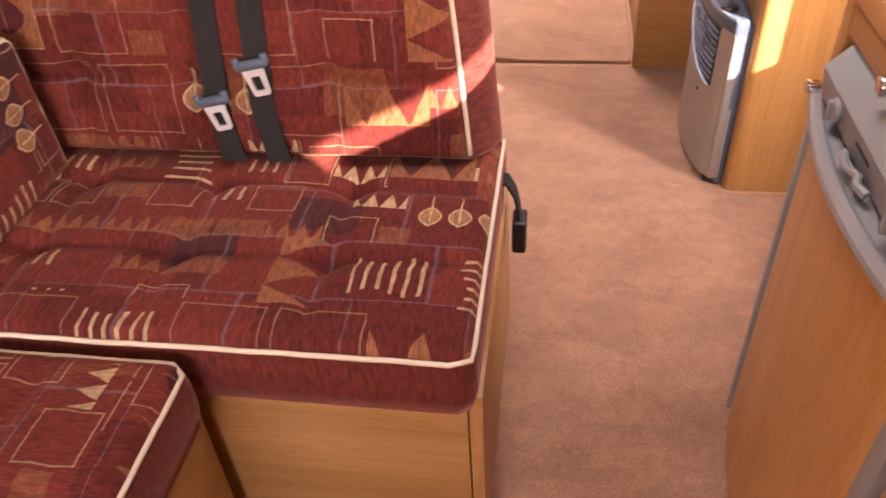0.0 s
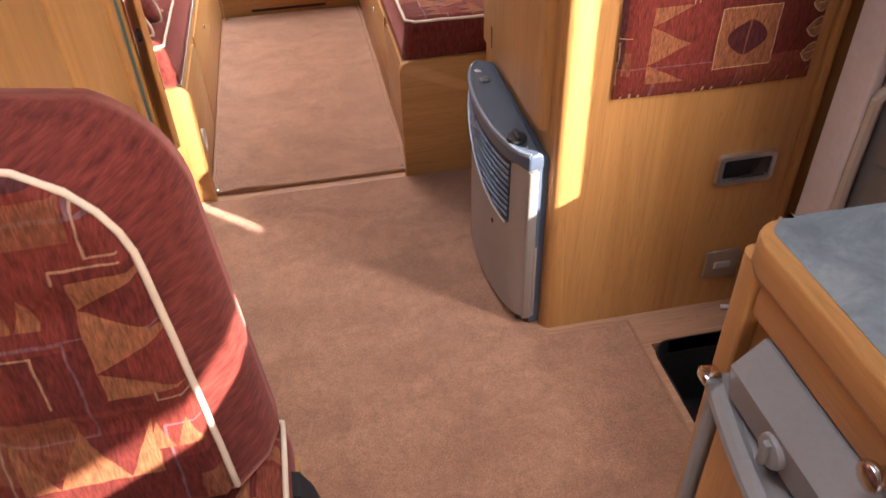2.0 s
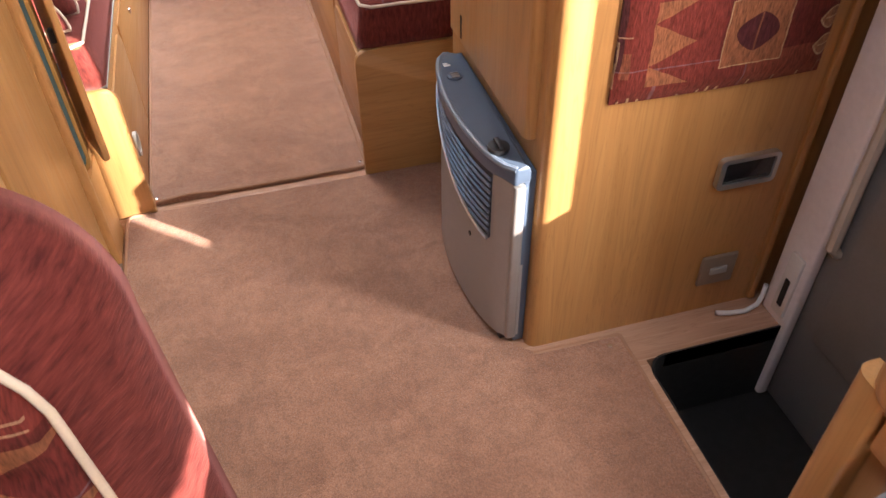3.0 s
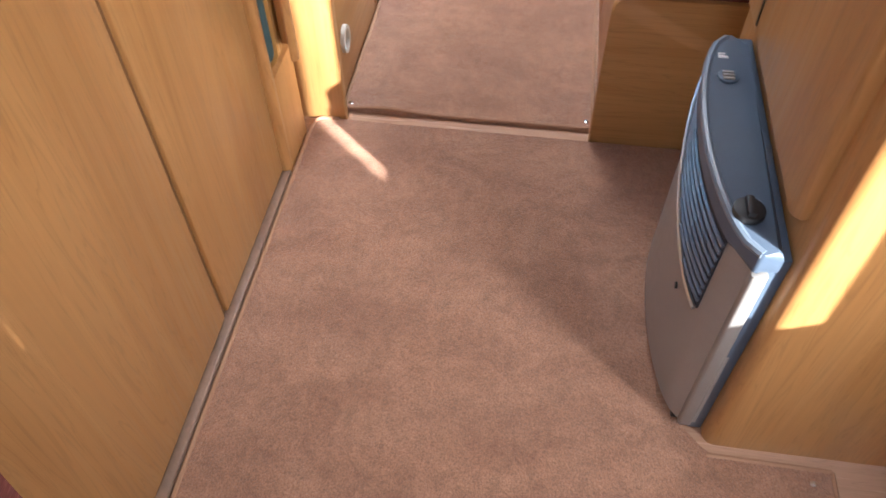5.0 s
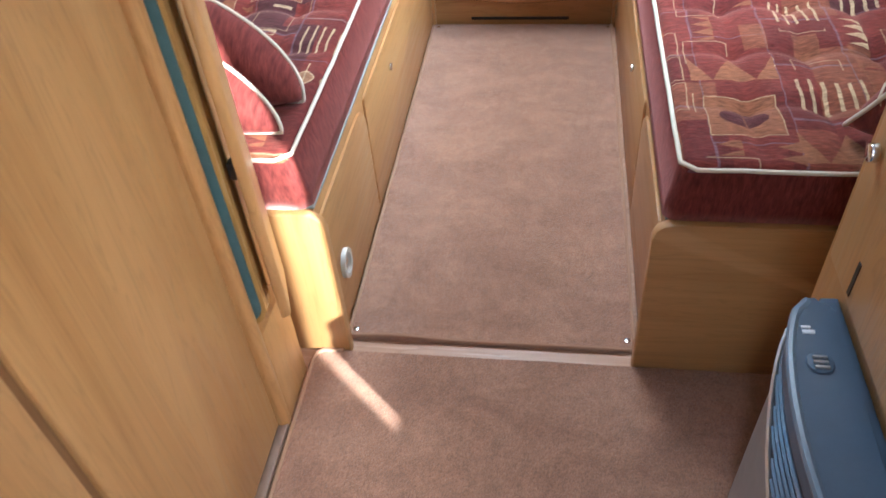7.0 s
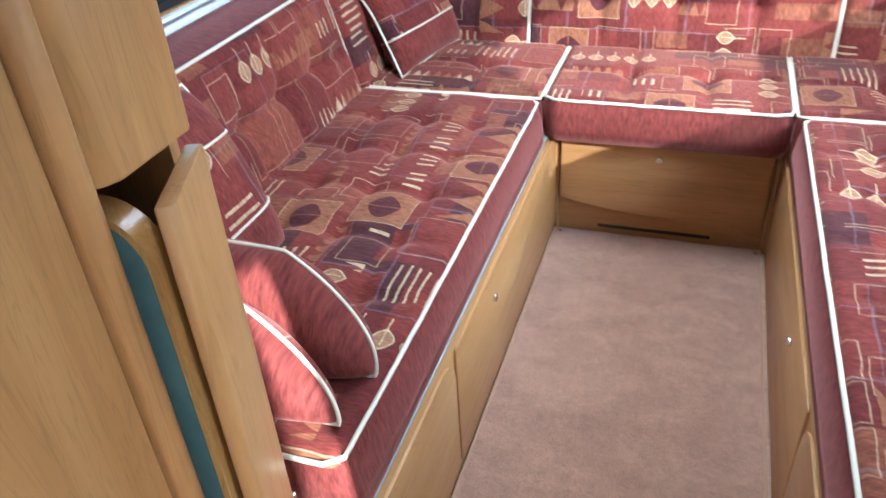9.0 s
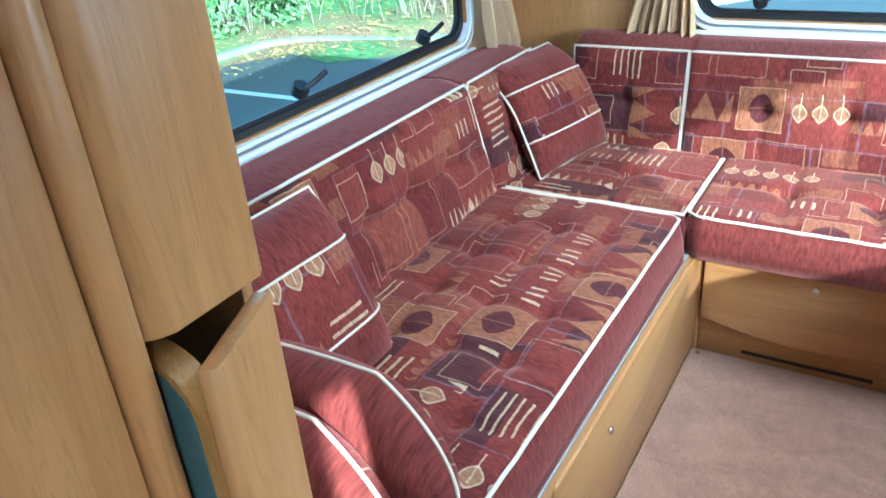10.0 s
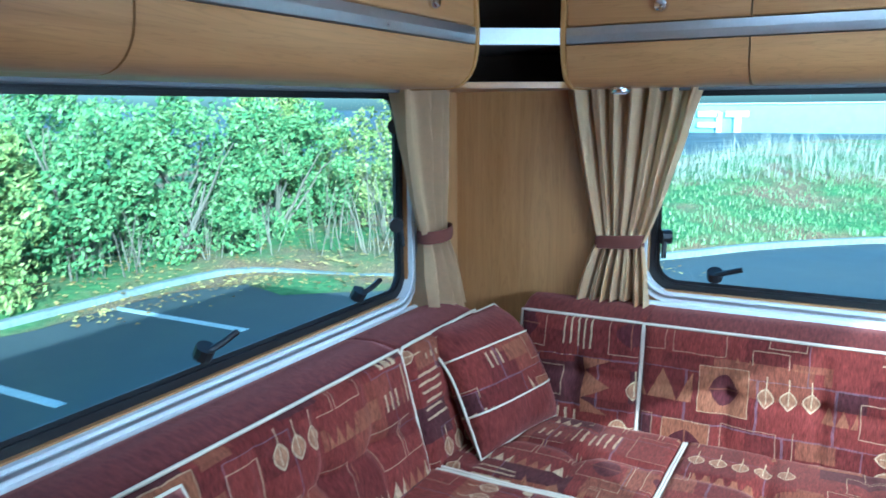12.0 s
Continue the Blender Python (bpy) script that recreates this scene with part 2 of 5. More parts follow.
def simple(name, colour, rough, metal=0.0, scale=60.0, vary=0.15, bump=0.0, **more):
    """A surface with slight mottling at two scales."""
    m = Mat(name, colour, rough, metal, **more)
    a, b = m.noise(scale, detail=3.0), m.noise(scale / 9.0, detail=2.0)
    col = m.mix(vary, colour, m.ramp(a, (0.3, 0.5), (0.7, 1.0)), "MULTIPLY")
    col = m.mix(vary, col, m.ramp(b, (0.3, 0.5), (0.7, 1.0)), "MULTIPLY")
    m.put("Base Color", col)
    m.put("Roughness", m.ramp(b, (0.2, max(0.02, rough - 0.06)), (0.8, min(1.0, rough + 0.08))))
    if bump:
        m.bump(a, bump, 0.001)
    return m.m


PIPING = simple("cream_piping", (0.66, 0.56, 0.42), 0.7, scale=300, bump=0.3)
WHITE = simple("white_plastic", (0.76, 0.77, 0.78), 0.35)
ALU = simple("brushed_aluminium", (0.62, 0.63, 0.64), 0.32, 0.9, scale=200)
STEEL = simple("polished_steel", (0.66, 0.67, 0.68), 0.14, 1.0)
SINK = simple("sink_steel", (0.52, 0.57, 0.64), 0.24, 0.55, scale=120)
CHROME = simple("chrome", (0.78, 0.78, 0.78), 0.08, 1.0)
GREY = simple("grey_plastic", (0.20, 0.203, 0.21), 0.42, scale=150)
FRIDGE_GREY = simple("fridge_grey_plastic", (0.23, 0.23, 0.235), 0.38, scale=150)
DARK_GREY = simple("dark_grey_plastic", (0.070, 0.100, 0.145), 0.42, scale=500, bump=0.15)
SLAT = simple("grille_slat_plastic", (0.115, 0.145, 0.195), 0.28)
LIP_GREY = simple("pale_grey_plastic", (0.36, 0.36, 0.36), 0.35)
SILVER = simple("silver_paint", (0.36, 0.35, 0.335), 0.38, 0.55, scale=400)
BELT_STEEL = simple("belt_steel", (0.72, 0.73, 0.75), 0.38, 0.35)
BLACK = simple("black_rubber", (0.012, 0.012, 0.013), 0.45)
WEBBING = simple("seat_belt_webbing", (0.006, 0.006, 0.007), 0.75, scale=600, bump=0.4)
WELL = simple("black_step_mat", (0.008, 0.008, 0.008), 0.85, scale=400, bump=0.4)
# near-black brown that paints the shade inside recesses and gaps
RECESS_SHADE = simple("recess_shade", (0.05, 0.03, 0.018), 0.8)
CEIL = simple("ceiling_board", (0.72, 0.70, 0.66), 0.8)
SCREEN = simple("dark_screen", (0.012, 0.013, 0.016), 0.12)
CURTAIN = simple("cream_curtain_cloth", (0.82, 0.59, 0.34), 0.9, scale=500, bump=0.4)
def let_light_through(mt, share, colour):
    nt = mt.node_tree
    b, out = nt.nodes["Principled BSDF"], nt.nodes["Material Output"]
    t, mx = nt.nodes.new("ShaderNodeBsdfTranslucent"), nt.nodes.new("ShaderNodeMixShader")
    t.inputs[0].default_value, mx.inputs[0].default_value = (*colour, 1), share
    nt.links.new(b.outputs[0], mx.inputs[1]), nt.links.new(t.outputs[0], mx.inputs[2]), nt.links.new(mx.outputs[0], out.inputs[0])


let_light_through(CURTAIN, 0.12, (0.86, 0.68, 0.42))
TIE = simple("brown_tie_cloth", (0.15, 0.045, 0.028), 0.85, scale=400, bump=0.3)
LAMINATE = wood("floor_laminate", 0, (0.52, 0.325, 0.22), (0.40, 0.235, 0.15), 0.22)


def stone_top():
    m = Mat("blue_grey_laminate", rough=0.45)
    a, b = m.noise(14.0, detail=6.0, rough=0.7, distortion=0.6), m.noise(70.0, detail=3.0)
    col = m.ramp(a, (0.32, (0.110, 0.142, 0.168)), (0.50, (0.17, 0.215, 0.245)), (0.66, (0.265, 0.315, 0.335)))
    m.put("Base Color", m.mix(0.3, col, m.ramp(b, (0.3, 0.6), (0.7, 1.0)), "MULTIPLY"))
    return m.m


STONE = stone_top()
TEAL = simple("teal_table_laminate", (0.11, 0.19, 0.20), 0.4, scale=40, vary=0.35)


def glass_mat():
    m = Mat("acrylic_pane", (0.72, 0.99, 1.0), 0.0)
    m.put("Transmission Weight", 1.0), m.put("IOR", 1.06)
    return m.m


GLASS = glass_mat()


# ---- building helpers ----
def finish(bm, smooth=True):
    bmesh.ops.recalc_face_normals(bm, faces=bm.faces)
    for f in bm.faces:
        f.smooth = smooth
    return bm


def mesh_object(name, bm, mats, parent=None, at=(0, 0, 0), angle=35):
    """bm is in world metres; the object's origin goes to at (or to its parent's origin)."""
    me = bpy.data.meshes.new(name)
    o = Vector(at)
    bm.to_mesh(me)
    bm.free()
    for mt in (mats if isinstance(mats, (list, tuple)) else [mats]):
        me.materials.append(mt)
    me.set_sharp_from_angle(angle=radians(angle))
    ob = new(name, me)
    if parent:
        ob.parent = parent
        o = Vector(parent.get("base", (0, 0, 0)))
    else:
        ob.location = o
    me.transform(Matrix.Translation(-o))
    ob["base"] = tuple(o)
    return ob


def thing(name, at, label, category, group="", kind=""):
    """An empty at the base of a thing that has parts."""
    ob = new(name)
    ob.location = at
    ob["base"] = tuple(at)
    ob.empty_display_size = 0.05
    return tagged(ob, label, category, group, kind)


def part(name, bm, material, parent, label=""):
    return tagged(mesh_object(name, finish(bm), material, parent), label)


def box(x0, x1, y0, y1, z0, z1, bev=0.002, seg=2, bm=None):
    out = bm or bmesh.new()
    made = bmesh.ops.create_cube(out, size=1.0)["verts"]
    for v in made:
        v.co = ((x0 + x1) / 2 + v.co.x * (x1 - x0), (y0 + y1) / 2 + v.co.y * (y1 - y0), (z0 + z1) / 2 + v.co.z * (z1 - z0))
    if bev:
        edges = list({e for v in made for e in v.link_edges})
        bmesh.ops.bevel(out, geom=edges, offset=min(bev, 0.45 * min(x1 - x0, y1 - y0, z1 - z0)), segments=seg, affect="EDGES", profile=0.5)
    return out


def rounded(points, radii, n=6):
    """A closed outline with its corners rounded."""
    out, k = [], len(points)
    for i, p in enumerate(points):
        r = radii[i] if isinstance(radii, (list, tuple)) else radii
        p = Vector(p)
        if r <= 0:
            out.append(p)
            continue
        a, b = (Vector(points[i - 1]) - p).normalized(), (Vector(points[(i + 1) % k]) - p).normalized()
        half = math.acos(max(-1, min(1, a.dot(b)))) / 2
        d = r / math.tan(half)
        c = p + (a + b).normalized() * (r / math.sin(half))
        s, e = p + a * d - c, p + b * d - c
        turn = math.atan2(s.x * e.y - s.y * e.x, s.dot(e))
        for j in range(n + 1):
            t = turn * j / n
            out.append(c + Vector((s.x * math.cos(t) - s.y * math.sin(t), s.x * math.sin(t) + s.y * math.cos(t))))
    return out


def place(axis, a, b, h):
    return {"z": (a, b, h), "x": (h, a, b), "y": (a, h, b)}[axis]


def prism(outline, axis, lo, hi, bev=0.0, bm=None, seg=2):
    """An outline drawn across an axis (x: y,z; y: x,z; z: x,y), drawn out from lo to hi."""
    out = bm or bmesh.new()
    lows = [out.verts.new(place(axis, p[0], p[1], lo)) for p in outline]
    highs = [out.verts.new(place(axis, p[0], p[1], hi)) for p in outline]
    k = len(outline)
    caps = [out.faces.new(lows), out.faces.new(highs[::-1])]
    for i in range(k):
        out.faces.new((lows[i], lows[(i + 1) % k], highs[(i + 1) % k], highs[i]))
    if bev:
        edges = [e for c in caps for e in c.edges]
        bmesh.ops.bevel(out, geom=edges, offset=bev, segments=seg, affect="EDGES", profile=0.5)
    return out


def ring(outer, inner, axis, lo, hi, bm=None):
    """A frame between two outlines of the same number of points."""
    out = bm or bmesh.new()
    k = len(outer)
    vs = [[out.verts.new(place(axis, p[0], p[1], h)) for p in o] for o, h in ((outer, lo), (outer, hi), (inner, hi), (inner, lo))]
    for j in range(4):
        a, b = vs[j], vs[(j + 1) % 4]
        for i in range(k):
            out.faces.new((a[i], a[(i + 1) % k], b[(i + 1) % k], b[i]))
    return out


def rrect(a0, a1, b0, b1, r, n=6):
    return rounded([(a0, b0), (a1, b0), (a1, b1), (a0, b1)], r, n)


def tube(points, r, closed=False, n=8, bm=None):
    """A round cord along points."""
    out = bm or bmesh.new()
    pts = [Vector(p) for p in points]
    k = len(pts)
    rows, ref = [], None
    for i, p in enumerate(pts):
        a = pts[i - 1] if (i or closed) else p
        b = pts[(i + 1) % k] if (i < k - 1 or closed) else p
        d = (b - a).normalized()
        if ref is None:
            ref = d.orthogonal().normalized()
        ref = (ref - d * ref.dot(d)).normalized()
        s = d.cross(ref)
        rr = r[i] if isinstance(r, (list, tuple)) else r
        rows.append([out.verts.new(p + (ref * math.cos(2 * math.pi * j / n) + s * math.sin(2 * math.pi * j / n)) * rr) for j in range(n)])
    for i in range(k if closed else k - 1):
        a, b = rows[i], rows[(i + 1) % k]
        shift = 0
        if closed and i == k - 1:
            shift = min(range(n), key=lambda q: (a[0].co - b[q].co).length)
        for j in range(n):
            out.faces.new((a[j], a[(j + 1) % n], b[(j + 1 + shift) % n], b[(j + shift) % n]))
    if not closed:
        out.faces.new(rows[0][::-1]), out.faces.new(rows[-1])
    return out


def disc(at, axis, r, h, bev=0.0, n=24, bm=None):
    c = {"z": (at[0], at[1]), "x": (at[1], at[2]), "y": (at[0], at[2])}[axis]
    base = {"z": at[2], "x": at[0], "y": at[1]}[axis]
    o = [(c[0] + r * math.cos(2 * math.pi * i / n), c[1] + r * math.sin(2 * math.pi * i / n)) for i in range(n)]
    return prism(o, axis, base, base + h, bev, bm)


# ---- soft furnishings ----
def cushion(name, label, m, w, d, t, cuts=(3, 2), r=0.022, corners=0.0, seed=0, sides=None, group="", piping=True, top_only=True, pipe_sides="lrtb", category="cushion", flare=0.0, back_up=0.0, deep=1.5, taper=0.0, splay=0.0, front=0, corner0=0.0):
    """A buttoned box cushion, w by d and t thick, its patterned face up, placed by m (its corner at the origin)."""
    bm = bmesh.new()
    uvl = bm.loops.layers.uv.new("UVMap")
    nx, ny = max(8, int(w / 0.0125)), max(8, int(d / 0.0125))
    rng = random.Random(seed)
    ou, ov = rng.uniform(0, 9), rng.uniform(0, 9)
    lx = [w * i / cuts[0] for i in range(1, cuts[0])]
    ly = [d * j / cuts[1] for j in range(1, cuts[1])]

    def width_at(y):
        if corner0 and y < corner0:
            return corner0 * (1 - math.sqrt(max(0.0, 1 - ((corner0 - y) / corner0) ** 2)))
        if not corners or y < d - corners:
            return taper * y / d
        q = (y - (d - corners)) / corners
        return taper * y / d + corners * (1 - math.sqrt(max(0.0, 1 - q * q)))

    def top(x, y):
        e = min(x, w - x, y, d - y)
        z = t
        if e < r:
            z -= r * (1 - math.sqrt(max(0.0, 1 - ((r - e) / r) ** 2)))
        z += 0.010 * max(0.0, math.sin(math.pi * x / w)) ** 0.5 * max(0.0, math.sin(math.pi * y / d)) ** 0.5
        dx = min([abs(x - a) for a in lx], default=9)
        dy = min([abs(y - b) for b in ly], default=9)
        fade = min(1.0, e / 0.05)
        z -= fade * (0.007 * deep * math.exp(-(dx / 0.013) ** 2) + 0.007 * deep * math.exp(-(dy / 0.013) ** 2) + 0.016 * deep * math.exp(-((dx * dx + dy * dy) / 0.0012)))
        z += 0.003 * noise.noise((x * 7 + seed * 3.1, y * 7, 0.0))
        return z
    grid = []
    for j in range(ny + 1):
        y = d * j / ny
        s = width_at(y)
        grid.append([bm.verts.new((s + (w - 2 * s) * i / nx, y, top(w * i / nx, y))) for i in range(nx + 1)])
    for j in range(ny):
        for i in range(nx):
            f = bm.faces.new((grid[j][i], grid[j][i + 1], grid[j + 1][i + 1], grid[j + 1][i]))
            for lp in f.loops:
                lp[uvl].uv = (lp.vert.co.x + ou, lp.vert.co.y + ov)
    rim = [grid[0][i] for i in range(nx)] + [grid[j][nx] for j in range(ny)] + [grid[ny][i] for i in range(nx, 0, -1)] + [grid[j][0] for j in range(ny, 0, -1)]
    prev, low = rim, []
    c = Vector((w / 2, d / 2, 0))
    run = [0.0]
    for i in range(1, len(rim) + 1):
        run.append(run[-1] + (rim[i % len(rim)].co - rim[i - 1].co).length)
    for q in (0.66, 0.33, 0.0):
        z = (t - r) * q
        row = []
        for p in rim:
            out = Vector((p.co.x - c.x, p.co.y - c.y, 0)).normalized() * (0.006 * (1 - (2 * q - 1) ** 2) - (0.004 if q == 0 else 0))
            lift = min(1.0, max(0.0, (p.co.y / d - 0.15) / 0.85))
            bulge = math.sin((1 - q) * math.pi / 2) ** 0.7
            sx = -1 if p.co.x < w / 2 else 1
            side = flare * bulge * sx * (1.0 if p.co.y > 0.01 else abs(2 * p.co.x / w - 1)) * (1 if min(p.co.x, w - p.co.x) < corners + 0.02 else 0)
            near = max(0.0, 1 - abs(p.co.y - front * d) / 0.045)
            out.y += splay * (1 if front else -1) * (1 - q) * near
            row.append(bm.verts.new((p.co.x + out.x + side, p.co.y + out.y + (back_up + flare) * bulge * (lift if p.co.y > d - corners - 0.002 else 0), z)))
        for i in range(len(rim)):
            k = (i + 1) % len(rim)
            f = bm.faces.new((prev[i], row[i], row[k], prev[k]))
            f.material_index = 1
            for lp, a in zip(f.loops, (run[i], run[i], run[i + 1], run[i + 1])):
                lp[uvl].uv = (a + ou, lp.vert.co.z + ov)
        prev = row
    f = bm.faces.new(prev)
    f.material_index = 1
    finish(bm)
    cord = bmesh.new()
    inset = 0.004
    pts = []
    sel = rim[::2]
    for p in sel:
        keep = (("b" in pipe_sides or p.co.y > inset) and ("t" in pipe_sides or p.co.y < d - inset) and ("l" in pipe_sides or p.co.x > inset + 1e-4) and ("r" in pipe_sides or p.co.x < w - inset - 1e-4))
        if keep:
            pts.append((p.co.x, p.co.y, p.co.z + 0.006 + 0.0015 * rng.random()))
    me = bpy.data.meshes.new(name)
    bm.to_mesh(me)
    bm.free()
    me.materials.append(PATCH), me.materials.append(PLAIN)
    ob = new(name, me)
    ob.matrix_world = m
    tagged(ob, label, category, group)
    if piping and len(pts) > 3:
        if len(pts) == len(sel):
            tube(pts, 0.0042, True, 6, cord)
        else:
            gaps = [(Vector(pts[i]) - Vector(pts[i - 1])).length for i in range(len(pts))]
            k = gaps.index(max(gaps))
            tube(pts[k:] + pts[:k], 0.0042, False, 6, cord)
        finish(cord)
        pm = bpy.data.meshes.new("piping")
        cord.to_mesh(pm)
        cord.free()
        pm.materials.append(PIPING)
        po = new("piping", pm)
        po.parent = ob
        tagged(po, "cream cord piping")
    return ob


def basis(o, ex, ey):
    """A pose from a corner and the directions of its x and y."""
    ex, ey = Vector(ex).normalized(), Vector(ey).normalized()
    ez = ex.cross(ey).normalized()
    ey = ez.cross(ex)
    m = Matrix((ex, ey, ez)).transposed().to_4x4()
    m.translation = o
    return m


def pillow(label, m, w=0.40, t=0.13, seed=1, droop=0.0, soft=0.0, tall=1.0, curl=0.0, plain_front=False):
    """A square scatter cushion with a patterned band and corded edges, centred on the origin, standing along y."""
    bm = bmesh.new()
    uvl = bm.loops.layers.uv.new("UVMap")
    n = 34
    rng = random.Random(seed)

    def pt(i, j, side):
        a, b = 2 * i / n - 1, 2 * j / n - 1
        pinch = 1 - 0.07 * (1 - a * a) * (b * b)
        pinch2 = 1 - 0.07 * (1 - b * b) * (a * a)
        h = t / 2 * max(0.0, (1 - a ** 4) * (1 - b ** 4)) ** 0.55
        h += 0.006 * noise.noise((a * 2 + seed, b * 2, side)) * (1 - a * a) * (1 - b * b)
        a, b = a * math.sqrt(1 - soft * b * b / 2), b * math.sqrt(1 - soft * a * a / 2)
        return Vector((a * w / 2 * pinch2 - droop * w * max(0.0, (b + 1) / 2) ** 1.9, b * w / 2 * pinch * tall, side * h - curl * max(0.0, b) ** 2))
    rows = {}
    for side in (1, -1):
        for j in range(n + 1):
            for i in range(n + 1):
                edge = i in (0, n) or j in (0, n)
                key = (i, j, 0 if edge else side)
                if key not in rows:
                    rows[key] = bm.verts.new(pt(i, j, side))
        for j in range(n):
            for i in range(n):
                ks = [rows[(a, b, 0 if a in (0, n) or b in (0, n) else side)] for a, b in ((i, j), (i + 1, j), (i + 1, j + 1), (i, j + 1))]
                f = bm.faces.new(ks if side > 0 else ks[::-1])
                mid = 2 * (j + 0.5) / n - 1
                f.material_index = 0 if abs(mid) < 0.42 and not (plain_front and side > 0) else 1
                for lp in f.loops:
                    lp[uvl].uv = (lp.vert.co.x + seed * 0.731, lp.vert.co.y + seed * 0.377)
    edge = [rows[(i, 0, 0)].co.copy() for i in range(n)] + [rows[(n, j, 0)].co.copy() for j in range(n)] + [rows[(i, n, 0)].co.copy() for i in range(n, 0, -1)] + [rows[(0, j, 0)].co.copy() for j in range(n, 0, -1)]
    jb = [j for j in range(n + 1) if abs(abs(2 * j / n - 1) - 0.42) < 1.01 / n]
    bands = []
    for j in (min(jb), max(jb)):
        bands.append([pt(i, j, 1) + Vector((0, 0, 0.001)) for i in range(n + 1)])
    finish(bm)
    me = bpy.data.meshes.new("scatter_cushion")
    bm.to_mesh(me)
    bm.free()
    me.materials.append(PATCH), me.materials.append(PLAIN)
    ob = new("scatter_cushion", me)
    ob.matrix_world = m
    tagged(ob, label, "cushion", "scatter cushions on the sofas")
    for nm, pts, closed in (("piping", edge, True), *(("band_edging", b, False) for b in bands if not plain_front)):
        c = finish(tube(pts, 0.0040 if closed else 0.0028, closed, 6))
        pm = bpy.data.meshes.new(nm)
        c.to_mesh(pm)
        c.free()
        pm.materials.append(PIPING)
        po = new(nm, pm)
        po.parent = ob
        tagged(po, "cream cord")
    return ob


# ---- the vehicle's shell ----
LX, RX, FY, BY, TOP = -1.10, 1.20, -1.60, 4.72, 1.95   # inner faces of the walls and ceiling
OUT = 0.045                                             # wall thickness


def wall_with_hole(name, axis, face, out, a0, a1, holes, z0=-0.05, z1=TOP, mat=None):
    """A wall across an axis from a0 to a1; each hole is (a0, a1, z0, z1)."""
    bm = bmesh.new()
    lo, hi = min(face, out), max(face, out)

    def slab(p0, p1, q0, q1):
        if p1 - p0 > 1e-4 and q1 - q0 > 1e-4:
            if axis == "x":
                box(lo, hi, p0, p1, q0, q1, 0, bm=bm)
            else:
                box(p0, p1, lo, hi, q0, q1, 0, bm=bm)
    at = a0
    for h0, h1, hz0, hz1 in sorted(holes):
        slab(at, h0, z0, z1)
        slab(h0, h1, z0, hz0)
        slab(h0, h1, hz1, z1)
        at = h1
    slab(at, a1, z0, z1)
    return tagged(mesh_object(name, finish(bm, False), mat or WOOD_Z), "", "", "", "structure")


WL = (3.00, 4.40, 0.845, 1.445)      # rear lounge side window: y0, y1, z0, z1
WR = (-0.47, 0.53, 0.865, 1.445)     # rear window: x0, x1, z0, z1
wall_with_hole("wall_left", "x", LX, LX - OUT, FY, BY + OUT, [WL])
wall_with_hole("wall_right", "x", RX, RX + OUT, FY, BY + OUT, [(-0.20, 0.30, 1.12, 1.40), (1.29, 1.464, 0.694, 1.60), (2.70, 4.30, 0.98, 1.45)])
wall_with_hole("wall_rear", "y", BY, BY + OUT, LX, RX, [WR])
wall_with_hole("wall_front", "y", FY - OUT, FY, LX - OUT, RX + OUT, [(-0.95, 0.25, 0.95, 1.60)], mat=CEIL)
# unseen wall, added to keep windscreen light off the wardrobe's right side
tagged(mesh_object("wall_light_block", finish(box(-0.12, RX, -0.70, -0.66, -0.006, TOP, 0), False), WOOD_Z), kind="structure")
bm = bmesh.new()
for x0, x1, y0, y1 in ((LX - OUT, -0.30, FY - OUT, BY + OUT), (0.36, RX + OUT, FY - OUT, BY + OUT), (-0.30, 0.36, FY - OUT, 0.87), (-0.30, 0.36, 1.53, 3.37), (-0.30, 0.36, 4.03, BY + OUT)):
    box(x0, x1, y0, y1, TOP, TOP + 0.05, 0, bm=bm)
tagged(mesh_object("ceiling", finish(bm, False), CEIL), kind="structure")

opal = simple("opal_acrylic", (0.85, 0.86, 0.87), 0.5)
let_light_through(opal, 0.6, (0.8, 0.82, 0.84))
for y0, y1 in ((0.87, 1.53), (3.37, 4.03)):
    tagged(mesh_object("rooflight", finish(prism([(p.x, p.y) for p in rrect(-0.33, 0.39, y0 - 0.03, y1 + 0.03, 0.05)], "z", TOP + 0.0505, TOP + 0.062, 0.004)), opal), kind="structure")

# floor with the step well beside the entrance door
WELLX, WELLY = (0.80, 1.20), (1.24, 1.870)
bm = bmesh.new()
for x0, x1, y0, y1 in ((LX, WELLX[0], FY, BY), (WELLX[0], RX, FY, WELLY[0]), (WELLX[0], RX, WELLY[1], BY)):
    box(x0, x1, y0, y1, -0.05, -0.006, 0, bm=bm)
tagged(mesh_object("floor", finish(bm, False), LAMINATE), kind="structure")
bm = bmesh.new()
outer = rounded([(WELLX[0], WELLY[0]), (RX + 0.02, WELLY[0]), (RX + 0.02, WELLY[1]), (WELLX[0], WELLY[1])], [0.05, 0, 0, 0.05])
ring([(p.x + 0.0, p.y) for p in rounded([(WELLX[0] - 0.004, WELLY[0] - 0.004), (RX + 0.024, WELLY[0] - 0.004), (RX + 0.024, WELLY[1] + 0.004), (WELLX[0] - 0.004, WELLY[1] + 0.004)], [0.05, 0, 0, 0.05])], [(p.x, p.y) for p in outer], "z", -0.26, -0.004, bm)
prism([(p.x, p.y) for p in outer], "z", -0.27, -0.255, 0, bm)
tagged(mesh_object("step_well", finish(bm), WELL), "black plastic step well beside the entrance door", "step well", kind="structure")

